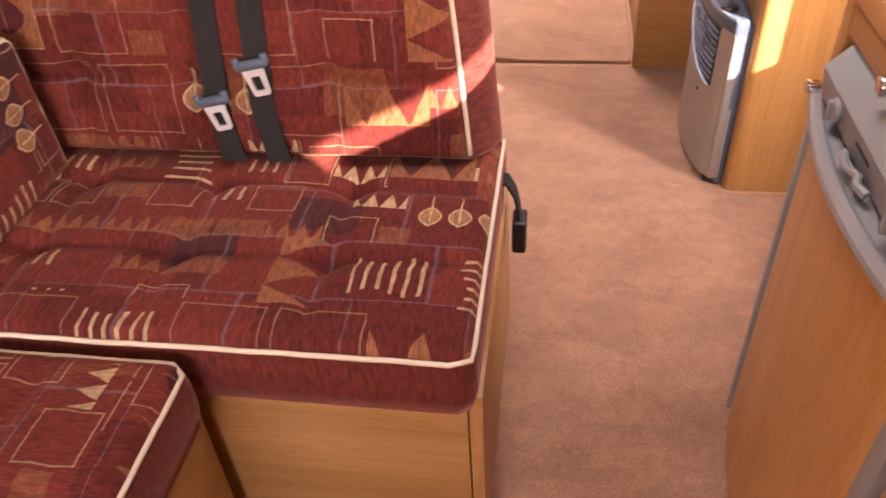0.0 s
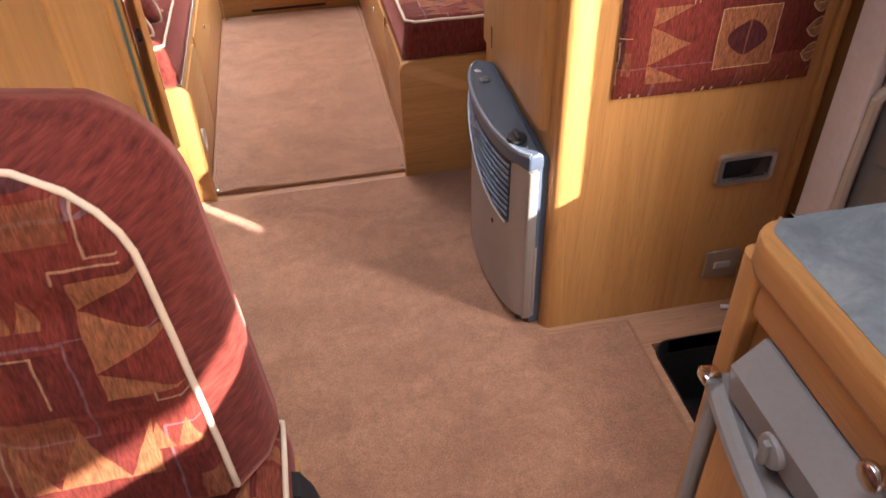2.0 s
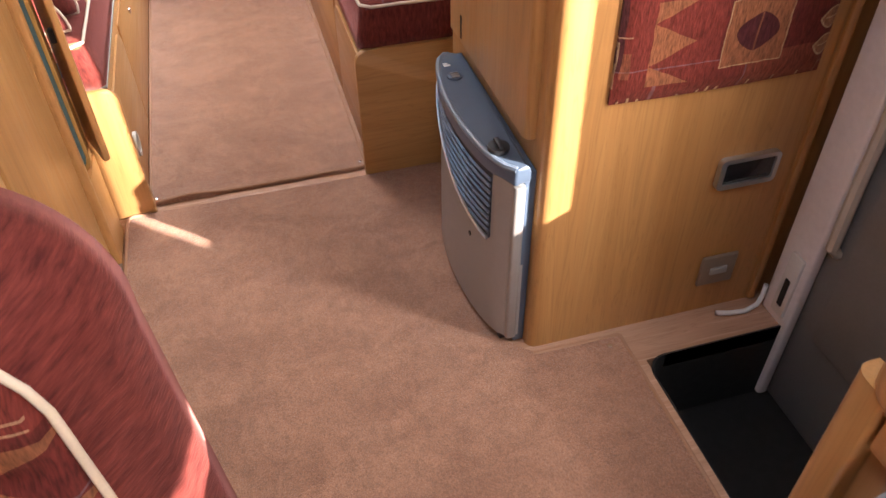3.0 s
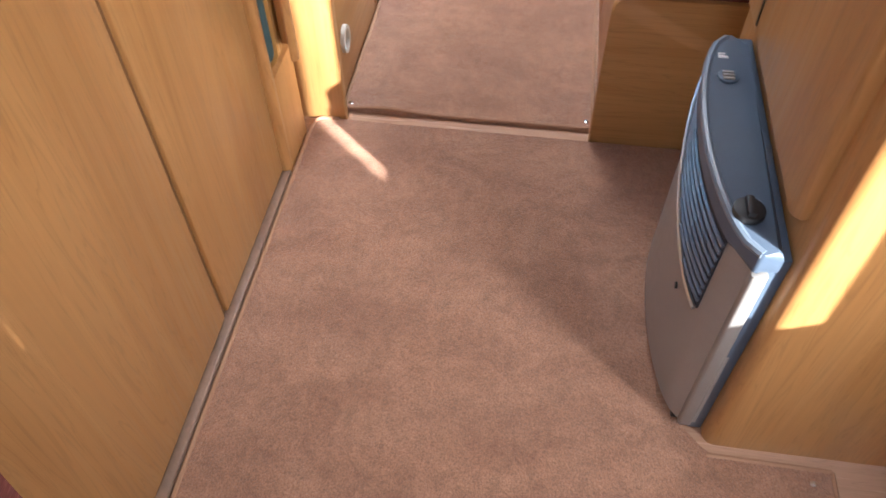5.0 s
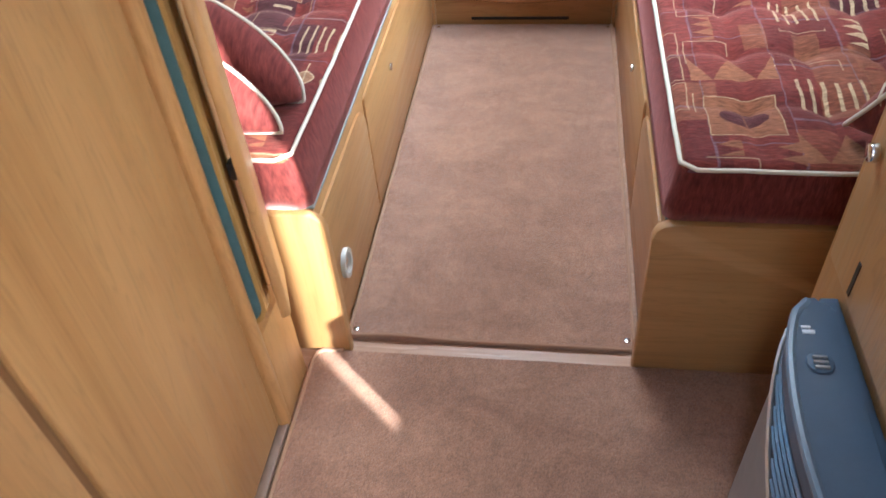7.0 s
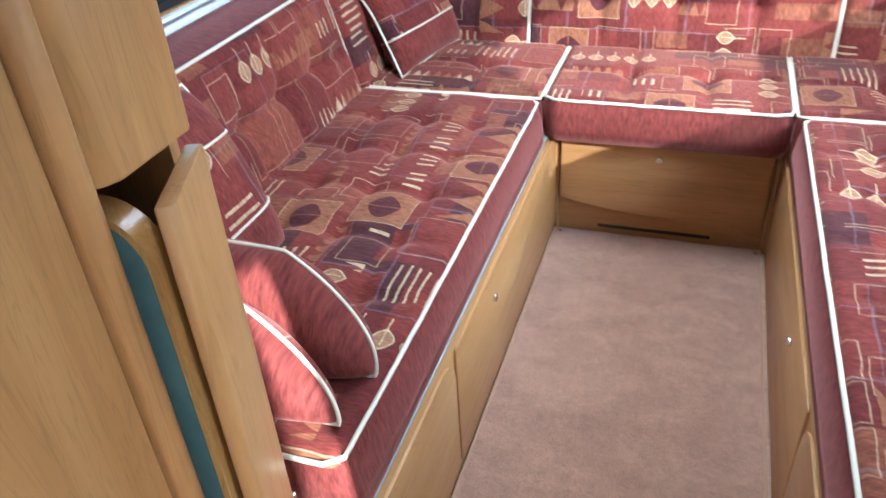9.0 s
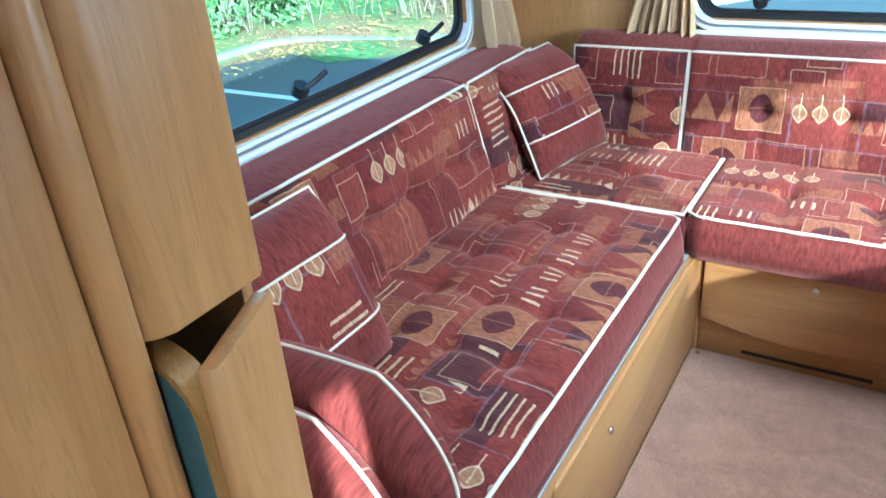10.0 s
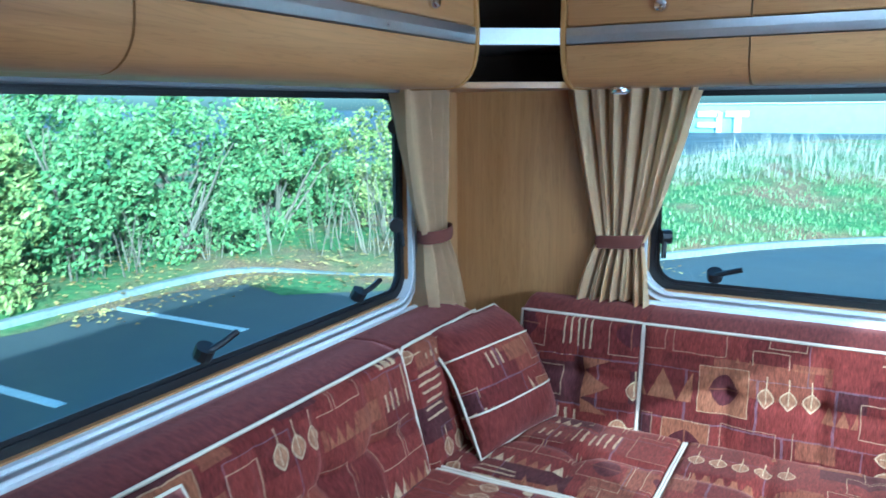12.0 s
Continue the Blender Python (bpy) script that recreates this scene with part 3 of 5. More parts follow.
# main carpet and the loose runner between the sofas
outline = rounded([(-0.343, -1.55), (0.772, -1.55), (0.772, 1.952), (0.56, 1.958), (0.47, 2.06), (0.62, 2.40), (0.62, 2.733), (-0.343, 2.733)], [0, 0, 0.02, 0.05, 0.03, 0.0, 0.0, 0.035])
carpet = tagged(mesh_object("carpet", finish(prism(outline, "z", -0.006, 0.001)), CARPET), "salmon-brown short pile carpet with a bound edge", "carpet", kind="structure")
pts = [(-0.343, y, 0.0) for y in np.linspace(-1.5, 2.70, 60)] + [(-0.338, 2.722, 0.0), (-0.325, 2.731, 0.0), (-0.28, 2.733, 0.0)]
part("binding", tube(pts, 0.0055, False, 6), BINDING, carpet, "brown stitched edge binding")
pts = [(0.56 + 0.21 * s, 1.955 - 0.003 * s, 0.0) for s in np.linspace(0, 1, 8)] + [(0.772, y, 0.0) for y in np.linspace(1.95, 1.24, 10)]
part("binding", tube(pts, 0.0045, False, 6), BINDING, carpet, "brown stitched edge binding")
part("stud", disc((0.735, 1.925, 0.001), "z", 0.006, 0.003, 0.001, 12), CHROME, carpet, "chrome press stud")

MATX, MATY = (-0.283, 0.347), (2.772, 4.222)
bm = bmesh.new()
nx, ny = 40, 90


def ripple(x, y):
    e = math.exp(-((y - MATY[0]) / 0.05) ** 2)
    return 0.003 + 0.009 * e * math.exp(-((x + 0.17) / 0.07) ** 2) + 0.0012 * noise.noise((x * 6, y * 6, 0))


grid = [[bm.verts.new((MATX[0] + (MATX[1] - MATX[0]) * i / nx, MATY[0] + (MATY[1] - MATY[0]) * j / ny, 0)) for i in range(nx + 1)] for j in range(ny + 1)]
for row in grid:
    for v in row:
        v.co.z = ripple(v.co.x, v.co.y)
for j in range(ny):
    for i in range(nx):
        bm.faces.new((grid[j][i], grid[j][i + 1], grid[j + 1][i + 1], grid[j + 1][i]))
edge = bmesh.ops.extrude_edge_only(bm, edges=[e for e in bm.edges if e.is_boundary])
for v in edge["geom"]:
    if isinstance(v, bmesh.types.BMVert):
        v.co.z = -0.006
runner = tagged(mesh_object("carpet_runner", finish(bm), CARPET), "salmon-brown loose carpet runner between the two sofas", "carpet")
cord = [(MATX[0] + 0.004, y, ripple(MATX[0], y)) for y in np.linspace(MATY[1], MATY[0] + 0.02, 60)]
cord += [(MATX[0] + 0.007, MATY[0] + 0.008, ripple(MATX[0], MATY[0]))]
cord += [(x, MATY[0] + 0.003, ripple(x, MATY[0])) for x in np.linspace(MATX[0] + 0.02, MATX[1] - 0.02, 40)]
cord += [(MATX[1] - 0.007, MATY[0] + 0.008, ripple(MATX[1], MATY[0]))]
cord += [(MATX[1] - 0.004, y, ripple(MATX[1], y)) for y in np.linspace(MATY[0] + 0.02, MATY[1], 60)]
part("binding", tube(cord, 0.0048, False, 6), BINDING, runner, "brown stitched edge binding")
for x, y in ((-0.265, 2.793), (0.329, 2.800), (-0.26, 4.20), (0.33, 4.20)):
    part("stud", disc((x, y, 0.002), "z", 0.0065, 0.004, 0.0015, 12), CHROME, runner, "chrome press stud")

# ---- washroom wall and the tall cupboard on the aisle ----
WX = -0.365
wash = thing("washroom_wall", (WX, 2.0, 0), "pear-wood washroom wall with upright grooves beside the carpet", "wall", kind="structure")
part("core", box(LX, WX - 0.020, 1.45, 2.56, -0.006, TOP, 0), WOOD_Z, wash)
for y0, y1 in ((1.45, 1.588), (1.594, 2.108), (2.124, 2.526)):
    part("panel", box(WX - 0.020, WX, y0, y1, 0.015, TOP, 0.004), WOOD_Z, wash)
part("joint_strip", box(WX - 0.02, WX - 0.007, 2.108, 2.124, 0.0, TOP, 0.003), wood("joint_wood", 2, (0.20, 0.095, 0.035), (0.15, 0.065, 0.022)), wash, "darker rounded joint strip")
part("floor_strip", box(WX - 0.012, WX + 0.015, 1.46, 2.54, -0.006, 0.010, 0.004), simple("worn_threshold", (0.27, 0.175, 0.12), 0.4, vary=0.4), wash, "worn wooden floor strip")

cup = thing("tall_cupboard", (-0.40, 2.65, 0), "narrow pear-wood cupboard with a table stowed in its slot", "cupboard")
part("post", prism(rounded([(-0.42, 2.528), (-0.350, 2.528), (-0.346, 2.556), (-0.42, 2.556)], [0, 0.014, 0.012, 0]), "z", -0.006, TOP), WOOD_Z, cup, "rounded upright wooden moulding")
part("side_panel", box(LX, -0.380, 2.683, 2.697, -0.006, TOP, 0.002), WOOD_Z, cup)
# the slot's inner shade is painted: back and shelf are near black
part("back_panel", box(LX, -0.42, 2.545, 2.556, -0.006, TOP, 0.0), RECESS_SHADE, cup, "back board with the slot's shade in its colour")
part("plinth", box(-1.05, -0.352, 2.557, 2.683, -0.006, 0.254, 0.003), WOOD_Z, cup)
part("shelf", box(LX, -0.390, 2.557, 2.683, 1.044, 1.060, 0.0), RECESS_SHADE, cup)
door = part("upper_door", prism(rounded([(-0.388, 2.558), (-0.354, 2.558), (-0.356, 2.694), (-0.388, 2.694)], [0, 0.026, 0.006, 0]), "z", 1.041, TOP - 0.05, 0.003), WOOD_Z, cup, "upper door with a rounded edge")
# lower flap that stands ajar, hinged on the far side
d = Vector((-0.058, 0.142, 0)).normalized()
n = Vector((d.y, -d.x, 0))
a = Vector((-0.290, 2.566, 0))
quad = [a, a + d * 0.122, a + d * 0.122 - n * 0.018, a - n * 0.018]
flap = part("flap", prism(rounded([(p.x, p.y) for p in quad], [0.012, 0.003, 0.003, 0.003], 4), "z", 0.30, 1.034, 0.003), WOOD_Z, cup, "narrow flap standing ajar")
p = a + d * 0.02 - n * 0.019
part("catch", box(p.x - 0.010, p.x + 0.002, p.y - 0.006, p.y + 0.012, 0.60, 0.63, 0.002), BLACK, cup, "small black catch")
part("hinge", box(-0.362, -0.346, 2.690, 2.700, 0.46, 0.50, 0.002), STEEL, cup, "steel hinge")

table = thing("folding_table", (-0.60, 2.590, 0.254), "teal-topped table with wooden edging stowed upright in the cupboard", "table")
o = rrect(-1.02, -0.338, 0.255, 1.012, 0.060, 8)
i = rrect(-1.012, -0.346, 0.263, 1.004, 0.054, 8)
edge = ring([(p.x, p.y) for p in o], [(p.x, p.y) for p in i], "y", 2.5735, 2.602)
part("edging", edge, WOOD_EDGE, table, "rounded wooden edging")
part("tabletop", prism([(p.x, p.y) for p in rrect(-1.011, -0.347, 0.264, 1.003, 0.053, 8)], "y", 2.573, 2.600), TEAL, table, "teal laminate tabletop")
part("catch", box(-0.372, -0.362, 2.564, 2.574, 0.60, 0.63, 0.003), BLACK, table, "small black catch")

# ---- wardrobe partition with the heater ----
PX, PY = 0.555, 1.978
ward = thing("wardrobe", (0.85, 2.35, 0), "pear-wood wardrobe with a rounded front corner", "wardrobe")
part("body", prism(rounded([(PX, PY), (1.13, PY), (1.13, 2.575), (PX, 2.575)], [0.022, 0, 0, 0]), "z", -0.006, TOP), WOOD_Z, ward)
side_door = part("side_door", prism(rounded([(PX + 0.001, 2.030), (PX - 0.020, 2.030), (PX - 0.020, 2.532), (PX + 0.001, 2.532)], [0, 0.014, 0.008, 0]), "z", 0.535, TOP - 0.03, 0.004), WOOD_Z, ward, "tall door with rounded edges")
part("knob", disc((PX - 0.021, 2.504, 0.723), "x", 0.012, -0.012, 0.003, 16), CHROME, side_door, "small chrome knob")
part("finger_slot", box(PX - 0.0212, PX - 0.018, 2.438, 2.446, 0.545, 0.60, 0.0), BLACK, side_door, "dark finger slot")
# darker copy of the pear wood: the doorway corner's shade is in its colour
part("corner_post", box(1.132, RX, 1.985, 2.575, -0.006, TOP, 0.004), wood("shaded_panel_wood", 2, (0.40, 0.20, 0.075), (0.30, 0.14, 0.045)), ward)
part("cover_strip", box(1.120, 1.140, 1.966, 1.979, 0.0, TOP, 0.003), WOOD_Z, ward)

heater = thing("gas_heater", (0.50, 2.235, 0), "silver gas heater with a dark grille standing on the carpet", "heater")
HY0, HY1, HB = 2.003, 2.475, 0.053


def bow(y, off=0.0):
    """Plan line of the heater's bowed front."""
    s = (y - HY0) / (HY1 - HY0)
    return 0.512 - 0.006 * s - HB * max(0.0, 4 * s * (1 - s)) ** 0.6 - off


def heater_outline(off, y0=HY0, y1=HY1, back=0.538, k=22):
    ys = [y0 + (y1 - y0) * i / k for i in range(k + 1)]
    pts = [(back, y0 - off)] + [(bow(y, off), y - off if i == 0 else (y + off if i == k else y)) for i, y in enumerate(ys)] + [(back, y1 + off)]
    return [(p.x, p.y) for p in rounded(pts, [0.0, 0.010] + [0.0] * (k - 1) + [0.022, 0.022], 6)]


def tapered(lo, hi, z0, z1, bm=None):
    out = bm or bmesh.new()
    a = [out.verts.new((x, y, z0)) for x, y in lo]
    b = [out.verts.new((x, y, z1)) for x, y in hi]
    out.faces.new(a), out.faces.new(b[::-1])
    for i in range(len(a)):
        k = (i + 1) % len(a)
        out.faces.new((a[i], a[k], b[k], b[i]))
    return out


part("fascia", tapered(heater_outline(0.0), heater_outline(-0.004), 0.022, 0.458), SILVER, heater, "silver-painted bowed fascia")
part("back_plate", box(0.528, PX - 0.002, HY0 + 0.002, HY1 + 0.02, 0.0, 0.482, 0.002), DARK_GREY, heater, "dark grey back plate")
part("top_cover", prism(heater_outline(0.004), "z", 0.459, 0.497, 0.008, seg=3), DARK_GREY, heater, "blue-grey slotted top cover")


def low_edge(y):
    s = (y - 2.060) / (2.462 - 2.060)
    return 0.285 + 0.165 * max(0.0, s) ** 1.6


bm = bmesh.new()
ys = [2.060 + (2.462 - 2.060) * i / 20 for i in range(21)]
lo_v = [bm.verts.new((bow(y, 0.0012), y, low_edge(y))) for y in ys]
hi_v = [bm.verts.new((bow(y, 0.0012) + 0.003, y, 0.458)) for y in ys]
lo_b = [bm.verts.new((bow(y, -0.006), y, low_edge(y))) for y in ys]
hi_b = [bm.verts.new((bow(y, -0.006) + 0.003, y, 0.458)) for y in ys]
for q in range(20):
    bm.faces.new((lo_v[q], lo_v[q + 1], hi_v[q + 1], hi_v[q]))
    bm.faces.new((lo_v[q + 1], lo_v[q], lo_b[q], lo_b[q + 1]))
bm.faces.new((lo_v[0], hi_v[0], hi_b[0], lo_b[0]))
# backing sheet in near black, painting the shadow between the slats
grille = part("grille", bm, simple("grille_shadow", (0.018, 0.022, 0.032), 0.6), heater, "dark louvred grille")
for r in range(9):
    z = 0.305 + 0.0165 * r
    run = [y for y in ys if low_edge(y) < z - 0.004]
    if len(run) > 1:
        part("slat", tube([(bow(y, 0.002) + 0.003 * (z - 0.285) / 0.17, y, z) for y in run], 0.0040, False, 6), SLAT, grille)
part("cover_rim", tube([(bow(HY0 + (HY1 - HY0) * q / 24, 0.001), HY0 + (HY1 - HY0) * q / 24, 0.4935) for q in range(25)], 0.0068, False, 8), simple("blue_grey_rim", (0.13, 0.17, 0.22), 0.32), heater, "paler rounded rim of the top cover")
part("rim", tube([(bow(y, 0.004), y, low_edge(y)) for y in ys], 0.0042, False, 6), ALU, heater, "thin silver rim of the grille")
knob = part("knob", disc((0.497, 2.07, 0.497), "z", 0.022, 0.012, 0.003), BLACK, heater, "round dark control knob")
part("grip", box(0.491, 0.503, 2.052, 2.088, 0.508, 0.517, 0.003), BLACK, knob)
part("dial", disc((0.497, 2.365, 0.495), "z", 0.017, 0.006, 0.002), DARK_GREY, heater, "recessed vent dial")
for s in (-0.008, 0.0, 0.008):
    part("vent_bar", box(0.488, 0.506, 2.362 + s, 2.366 + s, 0.500, 0.504, 0.001), SILVER, heater)
part("badge", box(0.486, 0.502, 2.414, 2.420, 0.496, 0.499, 0.001), WHITE, heater, "small pale badge")
part("badge", box(0.486, 0.498, 2.423, 2.427, 0.496, 0.499, 0.001), WHITE, heater, "small pale badge")
part("peep_hole", disc((bow(2.14) - 0.001, 2.14, 0.235), "x", 0.006, 0.003, 0, 12), BLACK, heater, "small black sight hole")
part("front_edge", prism(rounded([(0.506, 1.994), (0.530, 1.994), (0.530, 2.010), (0.506, 2.012)], 0.006, 4), "z", 0.024, 0.455, 0.002), SILVER, heater, "bright silver corner strip")
part("foot", box(0.50, 0.54, 2.02, 2.46, 0.0, 0.024, 0.002), BLACK, heater)

# fabric hanging on the partition
bm = bmesh.new()
uvl = bm.loops.layers.uv.new("UVMap")
nx, nz = 30, 40


def hang(i, j, back):
    s, q = i / nx, j / nz
    x = 0.664 + 0.426 * s
    z = 0.622 + 0.60 * q + 0.010 * (s - 0.5) ** 2
    puff = 0.016 + 0.006 * math.sin(math.pi * s) + 0.002 * noise.noise((x * 9, z * 9, 0))
    e = min(s, 1 - s, q, 1 - q)
    puff *= min(1.0, 0.35 + e * 14)
    return (x, PY - 0.001 - (0 if back else puff), z)


fr_ = [[bm.verts.new(hang(i, j, False)) for i in range(nx + 1)] for j in range(nz + 1)]
bk_ = [[bm.verts.new(hang(i, j, True)) for i in range(nx + 1)] for j in range(nz + 1)]
for j in range(nz):
    for i in range(nx):
        bm.faces.new((fr_[j][i], fr_[j][i + 1], fr_[j + 1][i + 1], fr_[j + 1][i]))
        bm.faces.new((bk_[j][i], bk_[j + 1][i], bk_[j + 1][i + 1], bk_[j][i + 1]))
ringf = [fr_[0][i] for i in range(nx + 1)] + [fr_[j][nx] for j in range(1, nz + 1)] + [fr_[nz][i] for i in range(nx - 1, -1, -1)] + [fr_[j][0] for j in range(nz - 1, 0, -1)]
ringb = [bk_[0][i] for i in range(nx + 1)] + [bk_[j][nx] for j in range(1, nz + 1)] + [bk_[nz][i] for i in range(nx - 1, -1, -1)] + [bk_[j][0] for j in range(nz - 1, 0, -1)]
for q in range(len(ringf)):
    k = (q + 1) % len(ringf)
    bm.faces.new((ringf[q], ringb[q], ringb[k], ringf[k]))
for f in bm.faces:
    for lp in f.loops:
        lp[uvl].uv = (lp.vert.co.x + 5.11, lp.vert.co.z + 4.03)
tagged(mesh_object("wall_cushion", finish(bm), PATCH), "patchwork fabric back pad fixed flat on the wardrobe", "back pad")

panel = thing("control_panel", (1.0, PY, 0.40), "grey-framed heater control panel with a dark screen", "control panel")
part("bezel", ring([(p.x, p.y) for p in rrect(0.935, 1.072, 0.374, 0.449, 0.012)], [(p.x, p.y) for p in rrect(0.947, 1.062, 0.385, 0.439, 0.005)], "y", PY - 0.014, PY - 0.0005), ALU, panel, "grey metal-look frame")
part("screen", box(0.946, 1.063, PY - 0.009, PY - 0.0005, 0.384, 0.440, 0.001), SCREEN, panel, "dark glossy screen")
sock = thing("wall_socket", (1.02, PY, 0.13), "grey double wall switch low on the wardrobe", "socket")
part("plate", box(0.962, 1.052, PY - 0.010, PY - 0.0005, 0.085, 0.172, 0.006, 3), simple("smoked_plastic", (0.24, 0.185, 0.14), 0.35), sock)
part("rocker", box(0.985, 1.028, PY - 0.015, PY - 0.009, 0.120, 0.140, 0.003), LIP_GREY, sock, "pale rocker switch")
cable = [(1.02, 1.945, 0.004), (1.05, 1.935, 0.005), (1.09, 1.93, 0.006), (1.125, 1.937, 0.012), (1.139, 1.945, 0.03), (1.143, 1.95, 0.06)]
tagged(mesh_object("cable", finish(tube(cable, 0.006, False, 8)), WHITE), "short white cable on the floor beside the doorway", "cable")

# ---- entrance door ----
door = thing("entrance_door", (RX, 1.56, -0.2), "grey entrance door with a grab handle, closed", "door", kind="structure")
part("door_leaf", box(RX - 0.020, RX - 0.002, 1.262, 1.868, -0.25, 0.665, 0.006), GREY, door, "moulded grey lower leaf")
part("moulding", box(RX - 0.030, RX - 0.019, 1.46, 1.80, 0.02, 0.50, 0.008), GREY, door)
part("jamb", box(1.150, 1.178, 1.855, 1.952, -0.25, TOP - 0.2, 0.008, 3), simple("door_post_white", (0.86, 0.84, 0.88), 0.4), door, "white door post")
part("latch_plate", box(1.140, 1.1505, 1.872, 1.914, 0.02, 0.20, 0.004), WHITE, door, "white latch plate")
part("keep", box(1.1385, 1.1405, 1.884, 1.900, 0.05, 0.13, 0.0005), BLACK, door, "dark latch slot")
part("grab_handle", tube([(RX - 0.02, 1.835, 0.25), (RX - 0.042, 1.835, 0.27), (RX - 0.046, 1.835, 0.45), (RX - 0.042, 1.837, 0.63), (RX - 0.02, 1.837, 0.65)], 0.013, False, 8), simple("beige_plastic", (0.58, 0.54, 0.48), 0.45), door, "pale grab handle")
part("upper_leaf", box(RX - 0.020, RX - 0.002, 1.466, 1.868, 0.669, 1.60, 0.006), GREY, door)

# ---- sofas of the rear lounge ----
SL, SR, SB = -0.285, 0.356, 4.232        # faces of the three bases


def sofa_base(sign, face, label):
    """A sofa base: front board, end board with a rounded corner, cupboard flap and catch."""
    t = thing("sofa_base", (face, 3.4, 0), label, "sofa base", "sofa bases")
    b = face + sign * 0.018
    lo, hi = min(face, b), max(face, b)
    far = LX if sign < 0 else RX
    part("front_board", box(lo, hi, 2.76, SB + 0.02, -0.006, 0.378, 0.002), WOOD_Y, t)
    flap = prism(rounded([(2.775, 0.03), (3.180, 0.03), (3.180, 0.352), (2.775, 0.352)], [0.01, 0.01, 0.07, 0.01]), "x", *sorted((face - sign * 0.0005, face - sign * 0.006)), 0.0015)
    part("flap", flap, WOOD_Y, t, "cupboard flap with a rounded corner")
    flap = prism(rounded([(3.189, 0.03), (4.20, 0.03), (4.20, 0.352), (3.189, 0.352)], [0.01, 0.01, 0.01, 0.01]), "x", *sorted((face - sign * 0.0005, face - sign * 0.006)), 0.0015)
    part("flap", flap, WOOD_Y, t, "cupboard flap")
    e0 = face - sign * 0.022
    if sign > 0:
        pts = [(e0, -0.006), (1.19, -0.006), (1.19, 0.392), (e0, 0.392)]
        rad = [0, 0, 0, 0.035]
    else:
        pts = [(-0.395, -0.006), (e0, -0.006), (e0, 0.386), (-0.395, 0.386)]
        rad = [0, 0, 0.035, 0]
    part("end_board", prism(rounded(pts, rad), "y", 2.736, 2.758, 0.004), WOOD_X if sign > 0 else WOOD_Z, t, "end board with a rounded top corner")
    part("deck", box(*sorted((b, far)), 2.76, SB + 0.02, 0.360, 0.383, 0.0), WOOD_Y, t)
    part("rail", box(*sorted((face - sign * 0.0008, face + sign * 0.02)), 2.765, SB, 0.3790, 0.3845, 0.001), simple("dull_rail", (0.30, 0.29, 0.26), 0.55, vary=0.3), t, "dull grey edge rail")
    k = part("catch", disc((face - sign * 0.006, 3.471, 0.270), "x", 0.010, -sign * 0.007, 0.002, 14), CHROME, t, "chrome push catch")
    return t


left_base = sofa_base(-1, SL, "pear-wood sofa base with cupboard flaps along the runner")
sofa_base(1, SR, "pear-wood sofa base with cupboard flaps and end board")
rg = [(2.846 + 0.030 * math.cos(q), 0.159 + 0.036 * math.sin(q)) for q in np.linspace(0, 2 * math.pi, 25)[:-1]]
ri = [(2.846 + 0.021 * math.cos(q), 0.159 + 0.026 * math.sin(q)) for q in np.linspace(0, 2 * math.pi, 25)[:-1]]
part("air_vent", ring(rg, ri, "x", SL + 0.004, SL + 0.016), simple("beige_ring", (0.60, 0.56, 0.48), 0.4), left_base, "beige round warm-air outlet")

rear = thing("rear_seat_base", (0.03, SB, 0), "pear-wood rear seat base with a curved drawer front", "sofa base", "sofa bases")
part("front_board", box(SL, SR, SB, SB + 0.018, -0.006, 0.378, 0.002), WOOD_X, rear)
part("deck", box(SL, SR, SB + 0.018, BY - 0.01, 0.355, 0.378, 0.0), WOOD_X, rear)
arc = [(-0.264 + 0.598 * q, 0.128 - 0.036 * math.sin(math.pi * q)) for q in np.linspace(0, 1, 20)]
part("drawer_front", prism([*arc, (0.334, 0.362), (-0.264, 0.362)], "y", SB - 0.030, SB + 0.001, 0.004), WOOD_X, rear, "drawer front with a bowed lower edge")
# dark strip along the bowed edge, painted in for its cast shadow
low = [(x, z - 0.013) for x, z in arc]
part("painted_shadow", prism([*arc, *low[::-1]], "y", SB - 0.006, SB + 0.001, 0.0), RECESS_SHADE, rear, "dark strip painted as the drawer front's shadow")
part("corner_post", box(SL - 0.004, SL + 0.014, SB - 0.016, SB, -0.006, 0.378, 0.003), WOOD_Z, rear)
part("corner_post", box(SR - 0.014, SR + 0.004, SB - 0.016, SB, -0.006, 0.378, 0.003), WOOD_Z, rear)
part("vent_slot", box(-0.145, 0.196, SB - 0.0016, SB + 0.002, 0.016, 0.027, 0.0), BLACK, rear, "narrow black vent slot")
part("catch", disc((0.023, SB - 0.037, 0.285), "y", 0.011, 0.008, 0.002, 14), CHROME, rear, "chrome push catch")
side_deck = thing("corner_seat_base", (-0.7, 4.5, 0), "boxed-in wooden corner seat base", "sofa base", "sofa bases")
part("deck", box(LX, SL - 0.002, SB + 0.022, BY - 0.002, 0.355, 0.383, 0.0), WOOD_X, side_deck)
part("board", box(LX, SL - 0.002, SB + 0.022, SB + 0.03, -0.006, 0.354, 0.0), WOOD_X, side_deck)
side_deck = thing("corner_seat_base", (0.8, 4.5, 0), "boxed-in wooden corner seat base", "sofa base", "sofa bases")
part("deck", box(SR + 0.002, RX, SB + 0.022, BY - 0.002, 0.355, 0.383, 0.0), WOOD_X, side_deck)
part("board", box(SR + 0.002, RX, SB + 0.022, SB + 0.03, -0.006, 0.354, 0.0), WOOD_X, side_deck)

